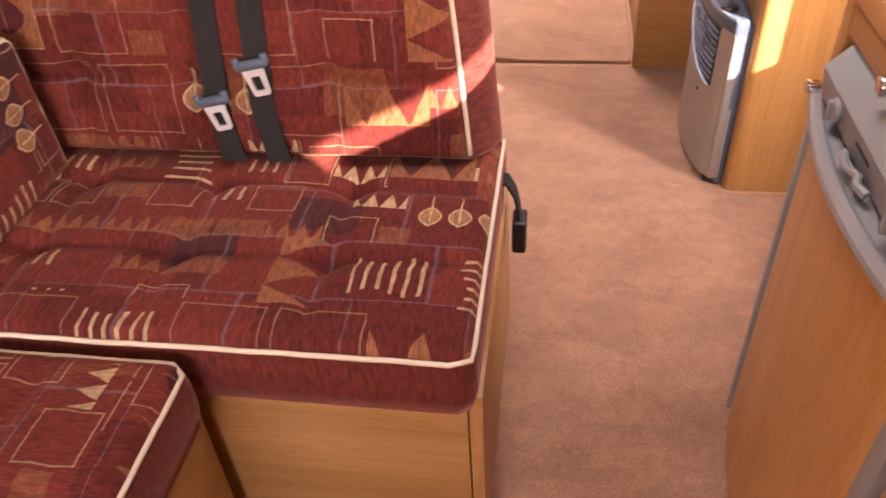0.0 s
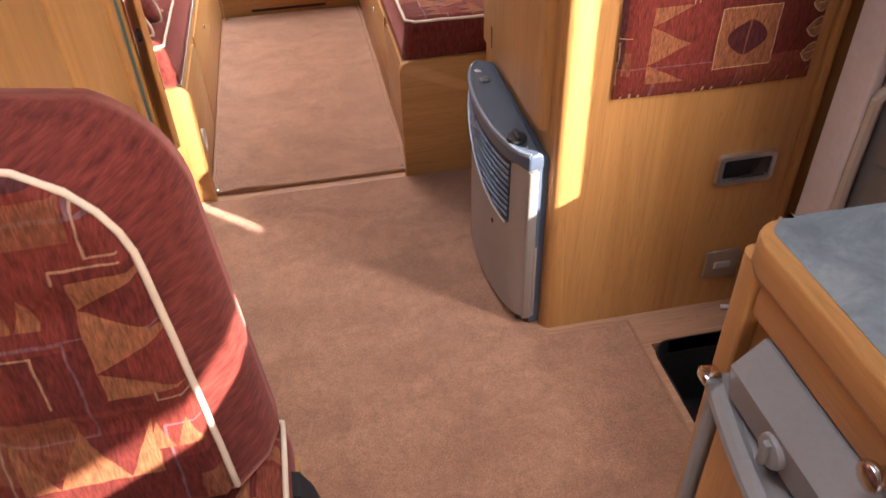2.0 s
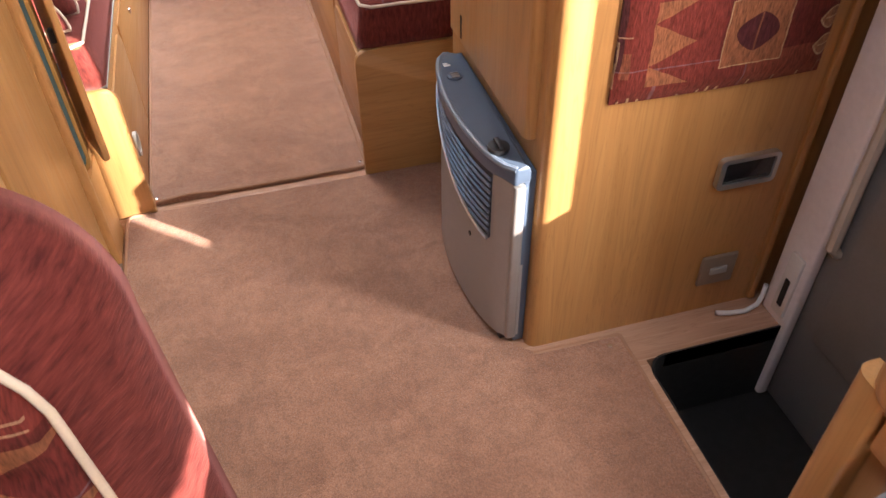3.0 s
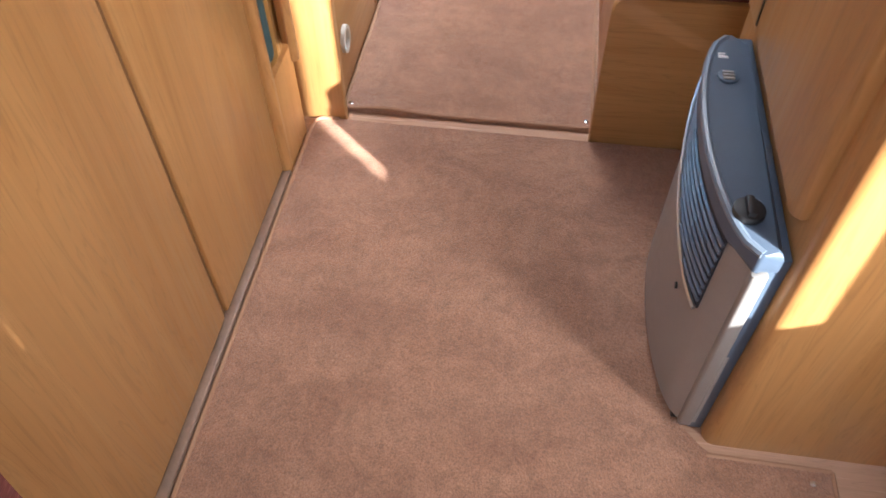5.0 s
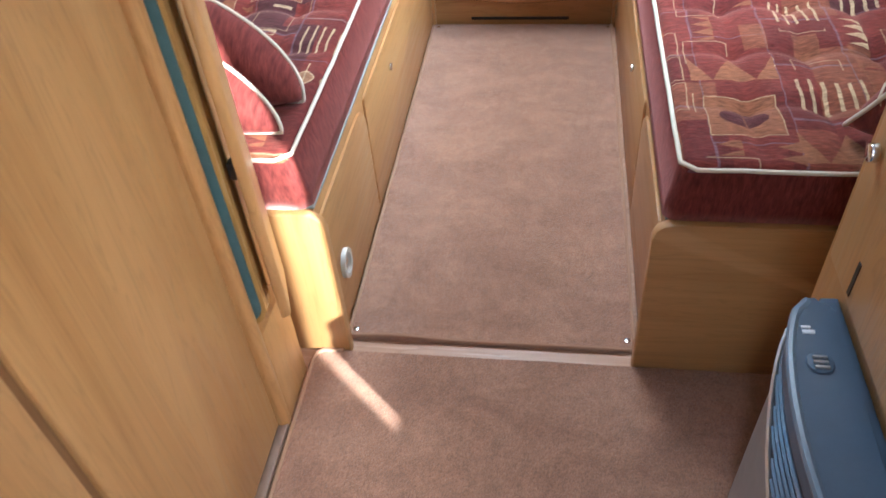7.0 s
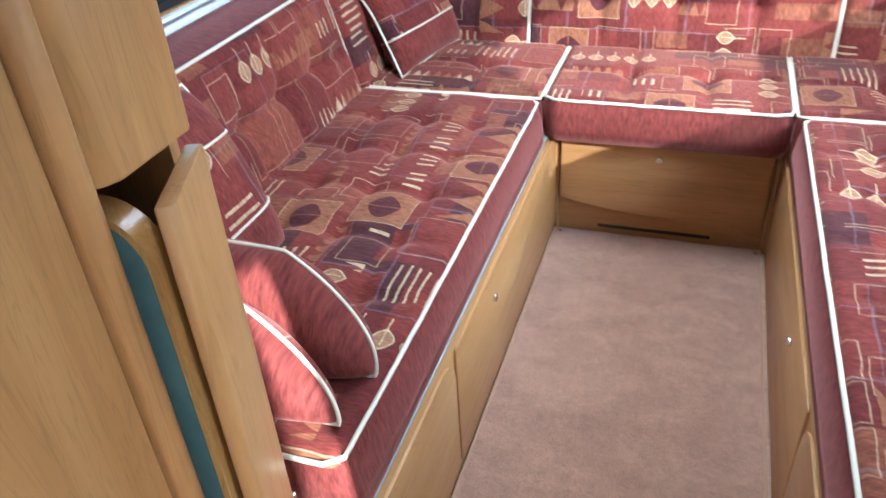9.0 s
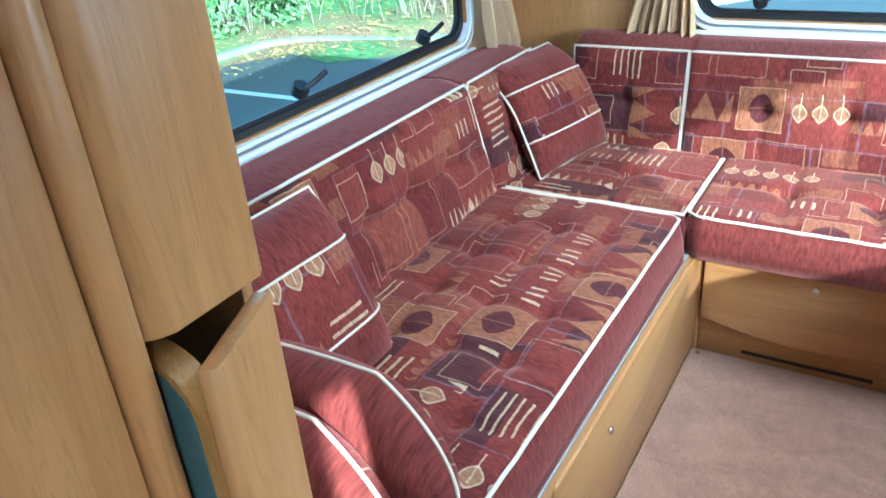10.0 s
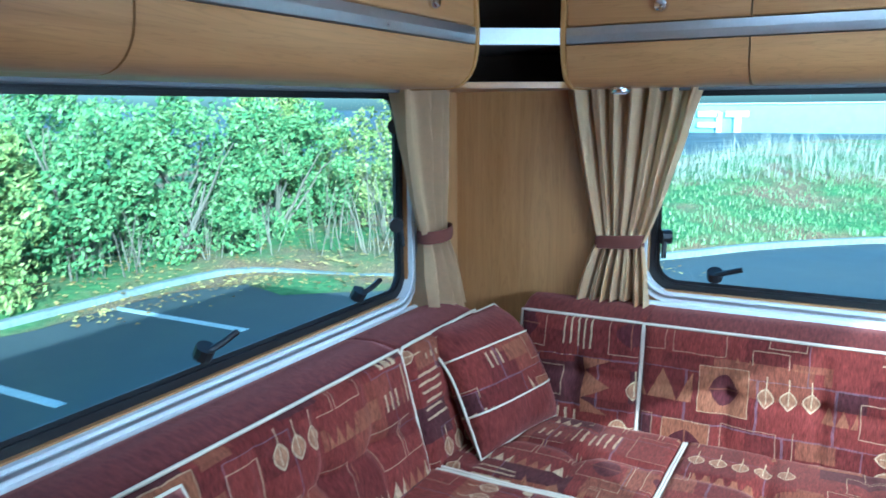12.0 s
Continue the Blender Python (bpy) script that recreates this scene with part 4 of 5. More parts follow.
SEATS, BACKS = "sofa seat cushions", "sofa back cushions"
ZC = 0.385
cushion("seat_cushion", "long maroon patchwork seat cushion with cream piping", basis((-0.304, 2.748, ZC + 0.002), (0, 1, 0), (-1, 0, 0)), 1.312, 0.53, 0.122, (7, 4), r=0.012, splay=0.020, front=0, corner0=0.020, deep=1.0, seed=11, group=SEATS)
cushion("seat_cushion", "long maroon patchwork seat cushion with cream piping", basis((0.364 + 0.53, 2.748, ZC + 0.002), (0, 1, 0), (-1, 0, 0)), 1.312, 0.53, 0.122, (7, 4), r=0.012, splay=0.016, front=1, corners=0.020, deep=1.0, seed=12, group=SEATS)
cushion("seat_cushion", "maroon patchwork corner seat cushion", basis((-0.965, 4.078, ZC), (1, 0, 0), (0, 1, 0)), 0.66, 0.44, 0.122, (3, 2), r=0.012, seed=13, group=SEATS)
cushion("seat_cushion", "maroon patchwork seat cushion over the drawer", basis((-0.298, 4.078, ZC - 0.005), (1, 0, 0), (0, 1, 0)), 0.642, 0.44, 0.127, (3, 2), r=0.012, corner0=0.030, seed=14, group=SEATS)
cushion("seat_cushion", "maroon patchwork corner seat cushion", basis((0.352, 4.078, ZC), (1, 0, 0), (0, 1, 0)), 0.66, 0.44, 0.122, (3, 2), r=0.012, seed=15, group=SEATS)
ey = (-0.27, 0, 1)
cushion("back_cushion", "long buttoned patchwork back cushion under the window", basis((-1.00, 2.765, 0.420), (0, 1, 0), ey), 1.275, 0.350, 0.20, (7, 2), seed=21, group=BACKS, back_up=0.045, deep=1.7)
cushion("back_cushion", "narrow patchwork back cushion in the corner", basis((-1.00, 4.046, 0.420), (0, 1, 0), ey), 0.42, 0.350, 0.20, (2, 2), seed=22, group=BACKS, back_up=0.045, deep=1.7)
ey = (0, 0.14, 1)
cushion("back_cushion", "patchwork back cushion in the corner", basis((-0.80, 4.69, 0.455), (1, 0, 0), ey), 0.36, 0.325, 0.19, (2, 2), seed=23, group=BACKS, back_up=0.04, deep=1.7)
cushion("back_cushion", "buttoned patchwork back cushion under the rear window", basis((-0.436, 4.69, 0.455), (1, 0, 0), ey), 0.90, 0.325, 0.19, (4, 2), seed=24, group=BACKS, back_up=0.04, deep=1.7)
cushion("back_cushion", "patchwork back cushion in the corner", basis((0.468, 4.69, 0.455), (1, 0, 0), ey), 0.36, 0.325, 0.19, (2, 2), seed=25, group=BACKS, back_up=0.04, deep=1.7)
ey = (0.27, 0, 1)
cushion("back_cushion", "long buttoned patchwork back cushion opposite", basis((1.10, 4.05, 0.420), (0, -1, 0), ey), 1.29, 0.350, 0.20, (6, 2), seed=26, group=BACKS, back_up=0.045, deep=1.7)

pillow("maroon scatter cushion with a patchwork band, leaning in the corner", basis((-0.785, 4.345, 0.672), (0.19, 0.98, 0.0), (-0.40, 0.20, 0.84)), 0.38, 0.13, 3, 0.0, 0.12, 1.0, 0.07)
pillow("maroon scatter cushion with a patchwork band against the backrest", basis((-0.735, 3.08, 0.672), (0.05, 1, 0), (-0.42, 0, 1)), 0.38, 0.13, 5, 0.0, 0.2, 1.0, 0.03)
pillow("maroon scatter cushion slumped at the sofa's end", basis((-0.50, 2.835, 0.602), (1, 0.0, 0.0), (0.0, 0.30, 1)), 0.37, 0.11, 8, 0.50, 0.30, 0.50, 0.0, True)
pillow("maroon scatter cushion slumped behind another", basis((-0.505, 2.945, 0.602), (1, 0.06, 0.0), (0.0, 0.30, 1)), 0.42, 0.15, 6, 0.40, 0.5, 0.53, 0.0, True)
pillow("maroon scatter cushion leaning on the wardrobe's end", basis((0.812, 2.715, 0.685), (-1, 0.06, 0.0), (0.05, -0.62, 0.8)), 0.38, 0.12, 9)

# ---- travel seat and dinette of the front ----
seat = thing("travel_seat_base", (-0.5, 1.1, 0), "pear-wood box base of the front travel seat", "seat base")
part("side_board", box(-0.045, -0.022, 0.83, 1.42, -0.004, 0.40, 0.004), WOOD_Y, seat)
part("front_board", box(LX, -0.047, 0.832, 0.852, -0.004, 0.378, 0.002), WOOD_X, seat)
part("deck", box(LX, -0.047, 0.852, 1.42, 0.355, 0.378, 0.0), WOOD_X, seat)
part("back_board", box(LX, -0.047, 1.40, 1.42, -0.004, 0.354, 0.0), WOOD_X, seat)
cushion("seat_cushion", "maroon patchwork travel seat cushion with cream piping", basis((LX + 0.02, 0.806, 0.384), (1, 0, 0), (0, 1, 0)), 1.047, 0.60, 0.130, (4, 3), corner0=0.022, seed=31, group="dinette cushions")
cushion("back_cushion", "tall patchwork travel seat backrest with rounded top corners", basis((LX + 0.02, 1.425, 0.515), (1, 0, 0), (0, 0.10, 1)), 0.995, 0.48, 0.155, (4, 3), r=0.02, corners=0.13, flare=0.050, back_up=-0.025, taper=0.045, seed=34, group="dinette cushions", pipe_sides="lrt")
front = thing("dinette_bench_base", (-0.75, 0.45, 0), "pear-wood base of the dinette side bench", "seat base")
part("side_board", box(-0.49, -0.472, 0.06, 0.792, -0.004, 0.37, 0.002), WOOD_Y, front)
part("end_board", box(LX, -0.492, 0.774, 0.792, -0.004, 0.37, 0.002), WOOD_X, front)
part("deck", box(LX, -0.492, 0.06, 0.772, 0.347, 0.37, 0.0), WOOD_X, front)
cushion("seat_cushion", "maroon patchwork dinette bench cushion with cream piping", basis((-0.452, 0.05, 0.372), (0, 1, 0), (-1, 0, 0)), 0.732, 0.62, 0.130, (3, 3), corner0=0.022, seed=36, group="dinette cushions")
cushion("back_cushion", "patchwork side bolster against the wall", basis((LX + 0.01, 0.10, 0.508), (0, 1, 0), (-0.02, 0, 1)), 1.142, 0.275, 0.215, (4, 2), seed=33, group="dinette cushions")


def belt(x_top, x_low, x_seat, z_tongue, label):
    """A lap-and-shoulder belt lying on the backrest, with its tongue."""
    t = thing("seat_belt", (x_low, 1.25, 0.52), label, "seat belt", "seat belts")
    ln = [(x_top, 1.08), (x_low + (x_top - x_low) * 0.4, 0.78), (x_low, 0.64), (x_seat, 0.53)]
    pts = []
    for q in np.linspace(0, 1, 24):
        k = min(2, int(q * 3))
        f = q * 3 - k
        pts.append((ln[k][0] + (ln[k + 1][0] - ln[k][0]) * f, ln[k][1] + (ln[k + 1][1] - ln[k][1]) * f))
    bm = bmesh.new()
    rows = []
    for x, z in pts:
        y = 1.258 + 0.10 * (z - 0.515)
        rows.append([bm.verts.new(c) for c in ((x - 0.023, y - 0.002, z), (x + 0.023, y - 0.002, z), (x + 0.023, y, z), (x - 0.023, y, z))])
    for a, b in zip(rows, rows[1:]):
        for i in range(4):
            bm.faces.new((a[i], a[(i + 1) % 4], b[(i + 1) % 4], b[i]))
    bm.faces.new(rows[0]), bm.faces.new(rows[-1][::-1])
    part("webbing", bm, WEBBING, t)
    x, y = x_low, 1.252 + 0.10 * (z_tongue - 0.515)
    lean = Matrix.Rotation(radians(-12), 4, "Y")

    def leaning(bm):
        bmesh.ops.rotate(bm, cent=(x, y, z_tongue), matrix=lean.to_3x3(), verts=bm.verts)
        return bm
    grip = box(x - 0.030, x + 0.030, y - 0.013, y + 0.004, z_tongue, z_tongue + 0.018, 0.006, 3)
    for sx in (-1, 1):
        box(x + sx * 0.028 - 0.007, x + sx * 0.028 + 0.007, y - 0.011, y + 0.002, z_tongue + 0.004, z_tongue + 0.026, 0.005, bm=grip)
    part("tongue_grip", leaning(grip), DARK_GREY, t, "dark plastic grip")
    bm = ring([(p.x, p.y) for p in rounded([(x - 0.016, z_tongue - 0.050), (x + 0.016, z_tongue - 0.050), (x + 0.021, z_tongue + 0.002), (x - 0.021, z_tongue + 0.002)], 0.006)], [(p.x, p.y) for p in rrect(x - 0.009, x + 0.009, z_tongue - 0.040, z_tongue - 0.012, 0.003)], "y", y - 0.010, y - 0.005)
    part("tongue", leaning(bm), BELT_STEEL, t, "bright steel belt tongue")


belt(-0.530, -0.552, -0.540, 0.648, "black seat belt with a chrome tongue hanging on the backrest")
belt(-0.448, -0.465, -0.449, 0.718, "black seat belt with a chrome tongue hanging on the backrest")
buckle = thing("belt_buckle", (-0.01, 1.30, 0.33), "black seat belt buckle hanging on the seat's side", "seat belt buckle")
bm = bmesh.new()
rows = []
for x, y, z in ((-0.05, 1.33, 0.462), (-0.022, 1.325, 0.458), (-0.006, 1.315, 0.435), (0.002, 1.305, 0.405), (0.004, 1.300, 0.385)):
    rows.append([bm.verts.new(c) for c in ((x, y - 0.02, z), (x, y + 0.02, z), (x + 0.004, y + 0.02, z + 0.003), (x + 0.004, y - 0.02, z + 0.003))])
for a, b in zip(rows, rows[1:]):
    for i in range(4):
        bm.faces.new((a[i], a[(i + 1) % 4], b[(i + 1) % 4], b[i]))
bm.faces.new(rows[0]), bm.faces.new(rows[-1][::-1])
part("strap", bm, WEBBING, buckle)
part("housing", box(-0.008, 0.020, 1.272, 1.326, 0.315, 0.392, 0.006, 3), BLACK, buckle, "black plastic housing")

# ---- kitchen unit ----
KIT = pose(0.4615, 1.185, 0)


def kitchen(name, label, category, parts, group=""):
    t = new(name)
    t.matrix_world = KIT
    t["base"] = (0, 0, 0)
    tagged(t, label, category, group)
    made = {}
    for nm, bm, mt, par, lb in parts:
        made[nm] = part(nm, bm, mt, made.get(par, t), lb)
    return t


lip = rounded([(-0.012, -0.004), (-0.012, -1.60), (0.0045, -1.60), (0.0045, -0.022), (0.022, -0.0055), (0.040, -0.0055), (0.040, -0.004)], [0.034, 0, 0, 0.012, 0.012, 0, 0], 8)
sx0, sx1, sy0, sy1 = 0.090, 0.50, -0.53, -0.078
bm = bmesh.new()
prism([(p.x, p.y) for p in rounded([(0.005, -0.006), (0.005, sy0), (sx0 + 0.014, sy0), (sx0 + 0.014, -0.006)], [0.020, 0, 0, 0], 8)], "z", 0.905, 0.935, 0, bm)
box(sx0 + 0.0141, 0.55, sy1 - 0.014, -0.006, 0.905, 0.935, 0, bm=bm)
box(0.005, 0.55, -1.60, sy0 + 0.0, 0.905, 0.935, 0, bm=bm)
box(sx1 - 0.014, 0.55, sy0 + 0.0141, sy1 - 0.0141, 0.905, 0.935, 0, bm=bm)
kitchen("worktop", "blue-grey stone-effect worktop with an oak lipping", "worktop", [
    ("slab", bm, STONE, "", "blue-grey stone-effect laminate"),
    ("lipping", prism([(p.x, p.y) for p in lip], "z", 0.896, 0.9352, 0.005), WOOD_LIP, "", "rounded oak lipping")])
bm = bmesh.new()


def sink_ring(g, r):
    return [(p.x, p.y) for p in rrect(sx0 + g, sx1 - g, sy0 + g, sy1 - g, r, 8)]


levels = [(sink_ring(0.0, 0.030), 0.9355), (sink_ring(0.001, 0.030), 0.943), (sink_ring(0.005, 0.028), 0.948), (sink_ring(0.030, 0.024), 0.947), (sink_ring(0.035, 0.024), 0.942),
          (sink_ring(0.038, 0.024), 0.933), (sink_ring(0.052, 0.022), 0.929), (sink_ring(0.056, 0.022), 0.921), (sink_ring(0.062, 0.022), 0.918)]
rows = [[bm.verts.new((x, y, z)) for x, y in o] for o, z in levels]
for a, b in zip(rows, rows[1:]):
    for i in range(len(a)):
        bm.faces.new((a[i], a[(i + 1) % len(a)], b[(i + 1) % len(b)], b[i]))
bm.faces.new(rows[-1])
lid = []
for y0, y1 in ((sy0 + 0.066, (sy0 + sy1) / 2 - 0.002), ((sy0 + sy1) / 2 + 0.002, sy1 - 0.066)):
    lid.append(("drainer_plate", box(sx0 + 0.066, sx1 - 0.066, y0, y1, 0.9185, 0.926, 0.004, 3), SINK, "", "pressed steel drainer plate"))
kitchen("sink", "stainless steel sink with a raised rim set into the worktop", "sink", [("rim", bm, SINK, "", "wide raised steel rim"), *lid])
box_k = [("carcass", box(0.014, 0.55, -1.60, -0.006, -0.004, 0.8975, 0), WOOD_Z, "", ""),
         ("end_post", prism([(p.x, p.y) for p in rounded([(-0.004, -0.03), (0.02, -0.03), (0.02, 0.006), (-0.004, 0.006)], [0.004, 0, 0, 0.014])], "z", -0.004, 0.8975), WOOD_Z, "", "rounded wooden end post"),
         ("drawer_front", box(-0.002, 0.014, -0.56, -0.034, 0.845, 0.896, 0.004), WOOD_Y, "", "shallow wooden drawer front")]
b = disc((-0.026, -0.235, 0.870), "x", 0.013, 0.010, 0.004, 20)
disc((-0.020, -0.235, 0.870), "x", 0.006, 0.022, 0, 14, b)
box_k.append(("knob", b, STEEL, "drawer_front", "round steel knob"))
box_k.append(("catch_plate", box(-0.006, -0.001, -0.462, -0.438, 0.864, 0.882, 0.001), WOOD_EDGE, "drawer_front", "small brown catch plate"))
box_k.append(("cupboard_door", box(-0.014, 0.006, -1.10, -0.555, 0.06, 0.895, 0.005), WOOD_Z, "", "wooden cupboard door"))
kitchen("kitchen_unit", "pear-wood kitchen unit with a shallow drawer over the fridge", "kitchen cabinet", box_k)

FW = (-0.545, -0.030)


def fbow(y):
    s = (y - FW[0]) / (FW[1] - FW[0])
    return -0.014 - 0.036 * 4 * s * (1 - s)


ys = [FW[0] + (FW[1] - FW[0]) * q / 18 for q in range(19)]


def bowed(z0, z1, off, y0=None, y1=None, back=0.0):
    yy = [y for y in ys if (y0 is None or y >= y0) and (y1 is None or y <= y1)]
    return prism([(fbow(y) - off, y) for y in yy] + [(back, yy[-1]), (back, yy[0])], "z", z0, z1, 0.002)


fr_parts = [
    ("door_panel", bowed(0.045, 0.735, -0.003, FW[0] + 0.010, FW[1] - 0.006), WOOD_Z, "", "wood-veneered door panel"),
    ("trim", box(-0.020, -0.001, FW[1] - 0.010, FW[1] + 0.002, 0.035, 0.752, 0.003), FRIDGE_GREY, "", "grey door trim"),
    ("trim", box(-0.022, -0.001, FW[0] - 0.002, FW[0] + 0.030, 0.035, 0.752, 0.003), FRIDGE_GREY, "", "grey door trim"),
    ("handle_bar", bowed(0.732, 0.757, 0.0), FRIDGE_GREY, "", "bowed grey handle bar"),
    ("handle_lip", tube([(fbow(y) - 0.001, y, 0.748) for y in ys], 0.0125, False, 10), FRIDGE_GREY, "", "pale bowed handle edge"),
    ("control_fascia", prism([(0.002, 0.766), (-0.024, 0.768), (-0.031, 0.812), (-0.003, 0.842), (0.002, 0.842)], "y", FW[0], FW[1] - 0.035, 0.002), GREY, "", "sloping grey control fascia"),
    ("hinge_cap", box(-0.038, -0.018, FW[1] - 0.016, FW[1] + 0.004, 0.757, 0.772, 0.004), CHROME, "", "chrome hinge cap"),
    ("hinge_cap", box(-0.038, -0.018, FW[0] - 0.004, FW[0] + 0.016, 0.757, 0.772, 0.004), CHROME, "", "chrome hinge cap")]
for nm, y in (("dial", -0.150), ("dial", -0.392)):
    b = disc((-0.036, y, 0.790), "x", 0.017, 0.012, 0.004, 24)
    box(-0.042, -0.034, y - 0.004, y + 0.004, 0.776, 0.804, 0.002, bm=b)
    fr_parts.append((nm, b, GREY, "control_fascia", "round grey dial"))
fr_parts.append(("slot", box(-0.0300, -0.020, -0.290, -0.238, 0.793, 0.797, 0), BLACK, "control_fascia", "narrow dark slot"))
fr_parts.append(("latch", tube([(-0.032, -0.225, 0.772), (-0.040, -0.245, 0.776), (-0.040, -0.262, 0.774), (-0.034, -0.285, 0.776), (-0.040, -0.300, 0.774), (-0.032, -0.318, 0.772)], 0.006, False, 8), GREY, "", "grey sliding latch"))
kitchen("fridge", "grey-trimmed fridge with a wood door panel under the worktop", "fridge", fr_parts)


# ---- windows of the lounge ----
def window(name, axis, face, sign, a0, a1, z0, z1, latches, side_latches):
    """A caravan window: pale outer moulding, black seal, acrylic pane and catches. sign points outwards."""
    w = thing(name, (face, (a0 + a1) / 2, z0) if axis == "x" else ((a0 + a1) / 2, face, z0), "caravan window with a black seal and pale frame", "window", kind="structure")

    def rr(g, r):
        return [(p.x, p.y) for p in rrect(a0 - g, a1 + g, z0 - g, z1 + g, r, 8)]

    def lay(lo, hi):
        return sorted((face + sign * lo, face + sign * hi))
    part("window_frame", ring(rr(0.034, 0.10), rr(0.004, 0.075), axis, *lay(-0.014, 0.030)), WHITE, w, "pale outer moulding")
    part("inner_frame", ring(rr(0.020, 0.09), rr(0.012, 0.08), axis, *lay(-0.019, -0.012)), ALU, w, "slim metal bead")
    part("seal", ring(rr(0.0045, 0.075), rr(-0.018, 0.06), axis, *lay(0.012, 0.036)), BLACK, w, "black rubber seal")
    pane = part("pane", prism(rr(-0.012, 0.064), axis, *lay(0.024, 0.028)), GLASS, w, "clear acrylic pane")
    pane.visible_shadow = False
    part("pane_edge", ring(rr(-0.017, 0.061), rr(-0.028, 0.054), axis, *lay(0.018, 0.023)), BLACK, w, "black pane border")

    def at(a, z, d):
        return (face + sign * d, a, z) if axis == "x" else (a, face + sign * d, z)
    for a in latches:
        z = z0 + 0.055
        c = part("catch", tube([at(a, z - 0.012, 0.014), at(a, z + 0.012, 0.000)], 0.021, False, 10), BLACK, w, "black turning catch")
        part("lever", tube([at(a - 0.010, z - 0.002, 0.0), at(a + 0.03, z + 0.012, -0.012), at(a + 0.075, z + 0.026, -0.014)], 0.0075, False, 8), BLACK, c, "black lever")
    for z in side_latches:
        a = a1 - 0.045 if axis == "x" else a0 + 0.045
        c = part("catch", tube([at(a + 0.012, z, 0.014), at(a - 0.012, z, 0.000)], 0.021, False, 10), BLACK, w, "black turning catch")
        part("lever", tube([at(a, z + 0.005, 0.0), at(a, z - 0.03, -0.010), at(a, z - 0.06, -0.012)], 0.0075, False, 8), BLACK, c, "black lever")
    return w


window("window_1", "x", LX, -1, *WL, (3.60, 4.155), (1.06, 1.34))
window("window_2", "y", BY, 1, *WR, (-0.285, 0.20), (1.02,))
window_3 = window("window_3", "x", RX, 1, 2.70, 4.30, 0.98, 1.45, (3.20, 3.80), ())
# unseen half-clear sheet, added to weaken and soften the sun through window_3
screen_mat = Mat("sun_dimming_mesh", (0.55, 0.56, 0.56), 0.9)
nt = screen_mat.nt
clear, share = nt.nodes.new("ShaderNodeBsdfTransparent"), nt.nodes.new("ShaderNodeMixShader")
through_cloth, half = nt.nodes.new("ShaderNodeBsdfTranslucent"), nt.nodes.new("ShaderNodeMixShader")
through_cloth.inputs[0].default_value, half.inputs[0].default_value, share.inputs[0].default_value = (0.7, 0.71, 0.72, 1), 0.5, 0.6
nt.links.new(screen_mat.b.outputs[0], half.inputs[1]), nt.links.new(through_cloth.outputs[0], half.inputs[2])
nt.links.new(half.outputs[0], share.inputs[1]), nt.links.new(clear.outputs[0], share.inputs[2])
nt.links.new(share.outputs[0], nt.nodes["Material Output"].inputs[0])
part("sun_dimmer", box(RX + 0.0165, RX + 0.0175, 2.712, 4.288, 0.992, 1.438, 0.0), screen_mat.m, window_3, "unseen grey sheet added to dim the sun")
for nm, b in (("sill_trim", box(LX, LX + 0.022, 2.96, 4.43, 0.783, 0.812, 0.008, 3)), ("sill_trim", box(WR[0] - 0.03, WR[1] + 0.03, BY - 0.022, BY, 0.803, 0.832, 0.008, 3))):
    tagged(mesh_object(nm, finish(b), WHITE), kind="structure")
# blind cassettes over the windows
for nm, b in (("blind_cassette", box(LX + 0.002, LX + 0.055, 2.96, 4.40, 1.432, 1.466, 0.006)), ("blind_cassette", box(WR[0] + 0.02, WR[1] + 0.03, BY - 0.055, BY - 0.002, 1.432, 1.466, 0.006))):
    ob = tagged(mesh_object(nm, finish(b), GREY, at=(0, 0, 0)), "grey blind cassette above the window", "blind")


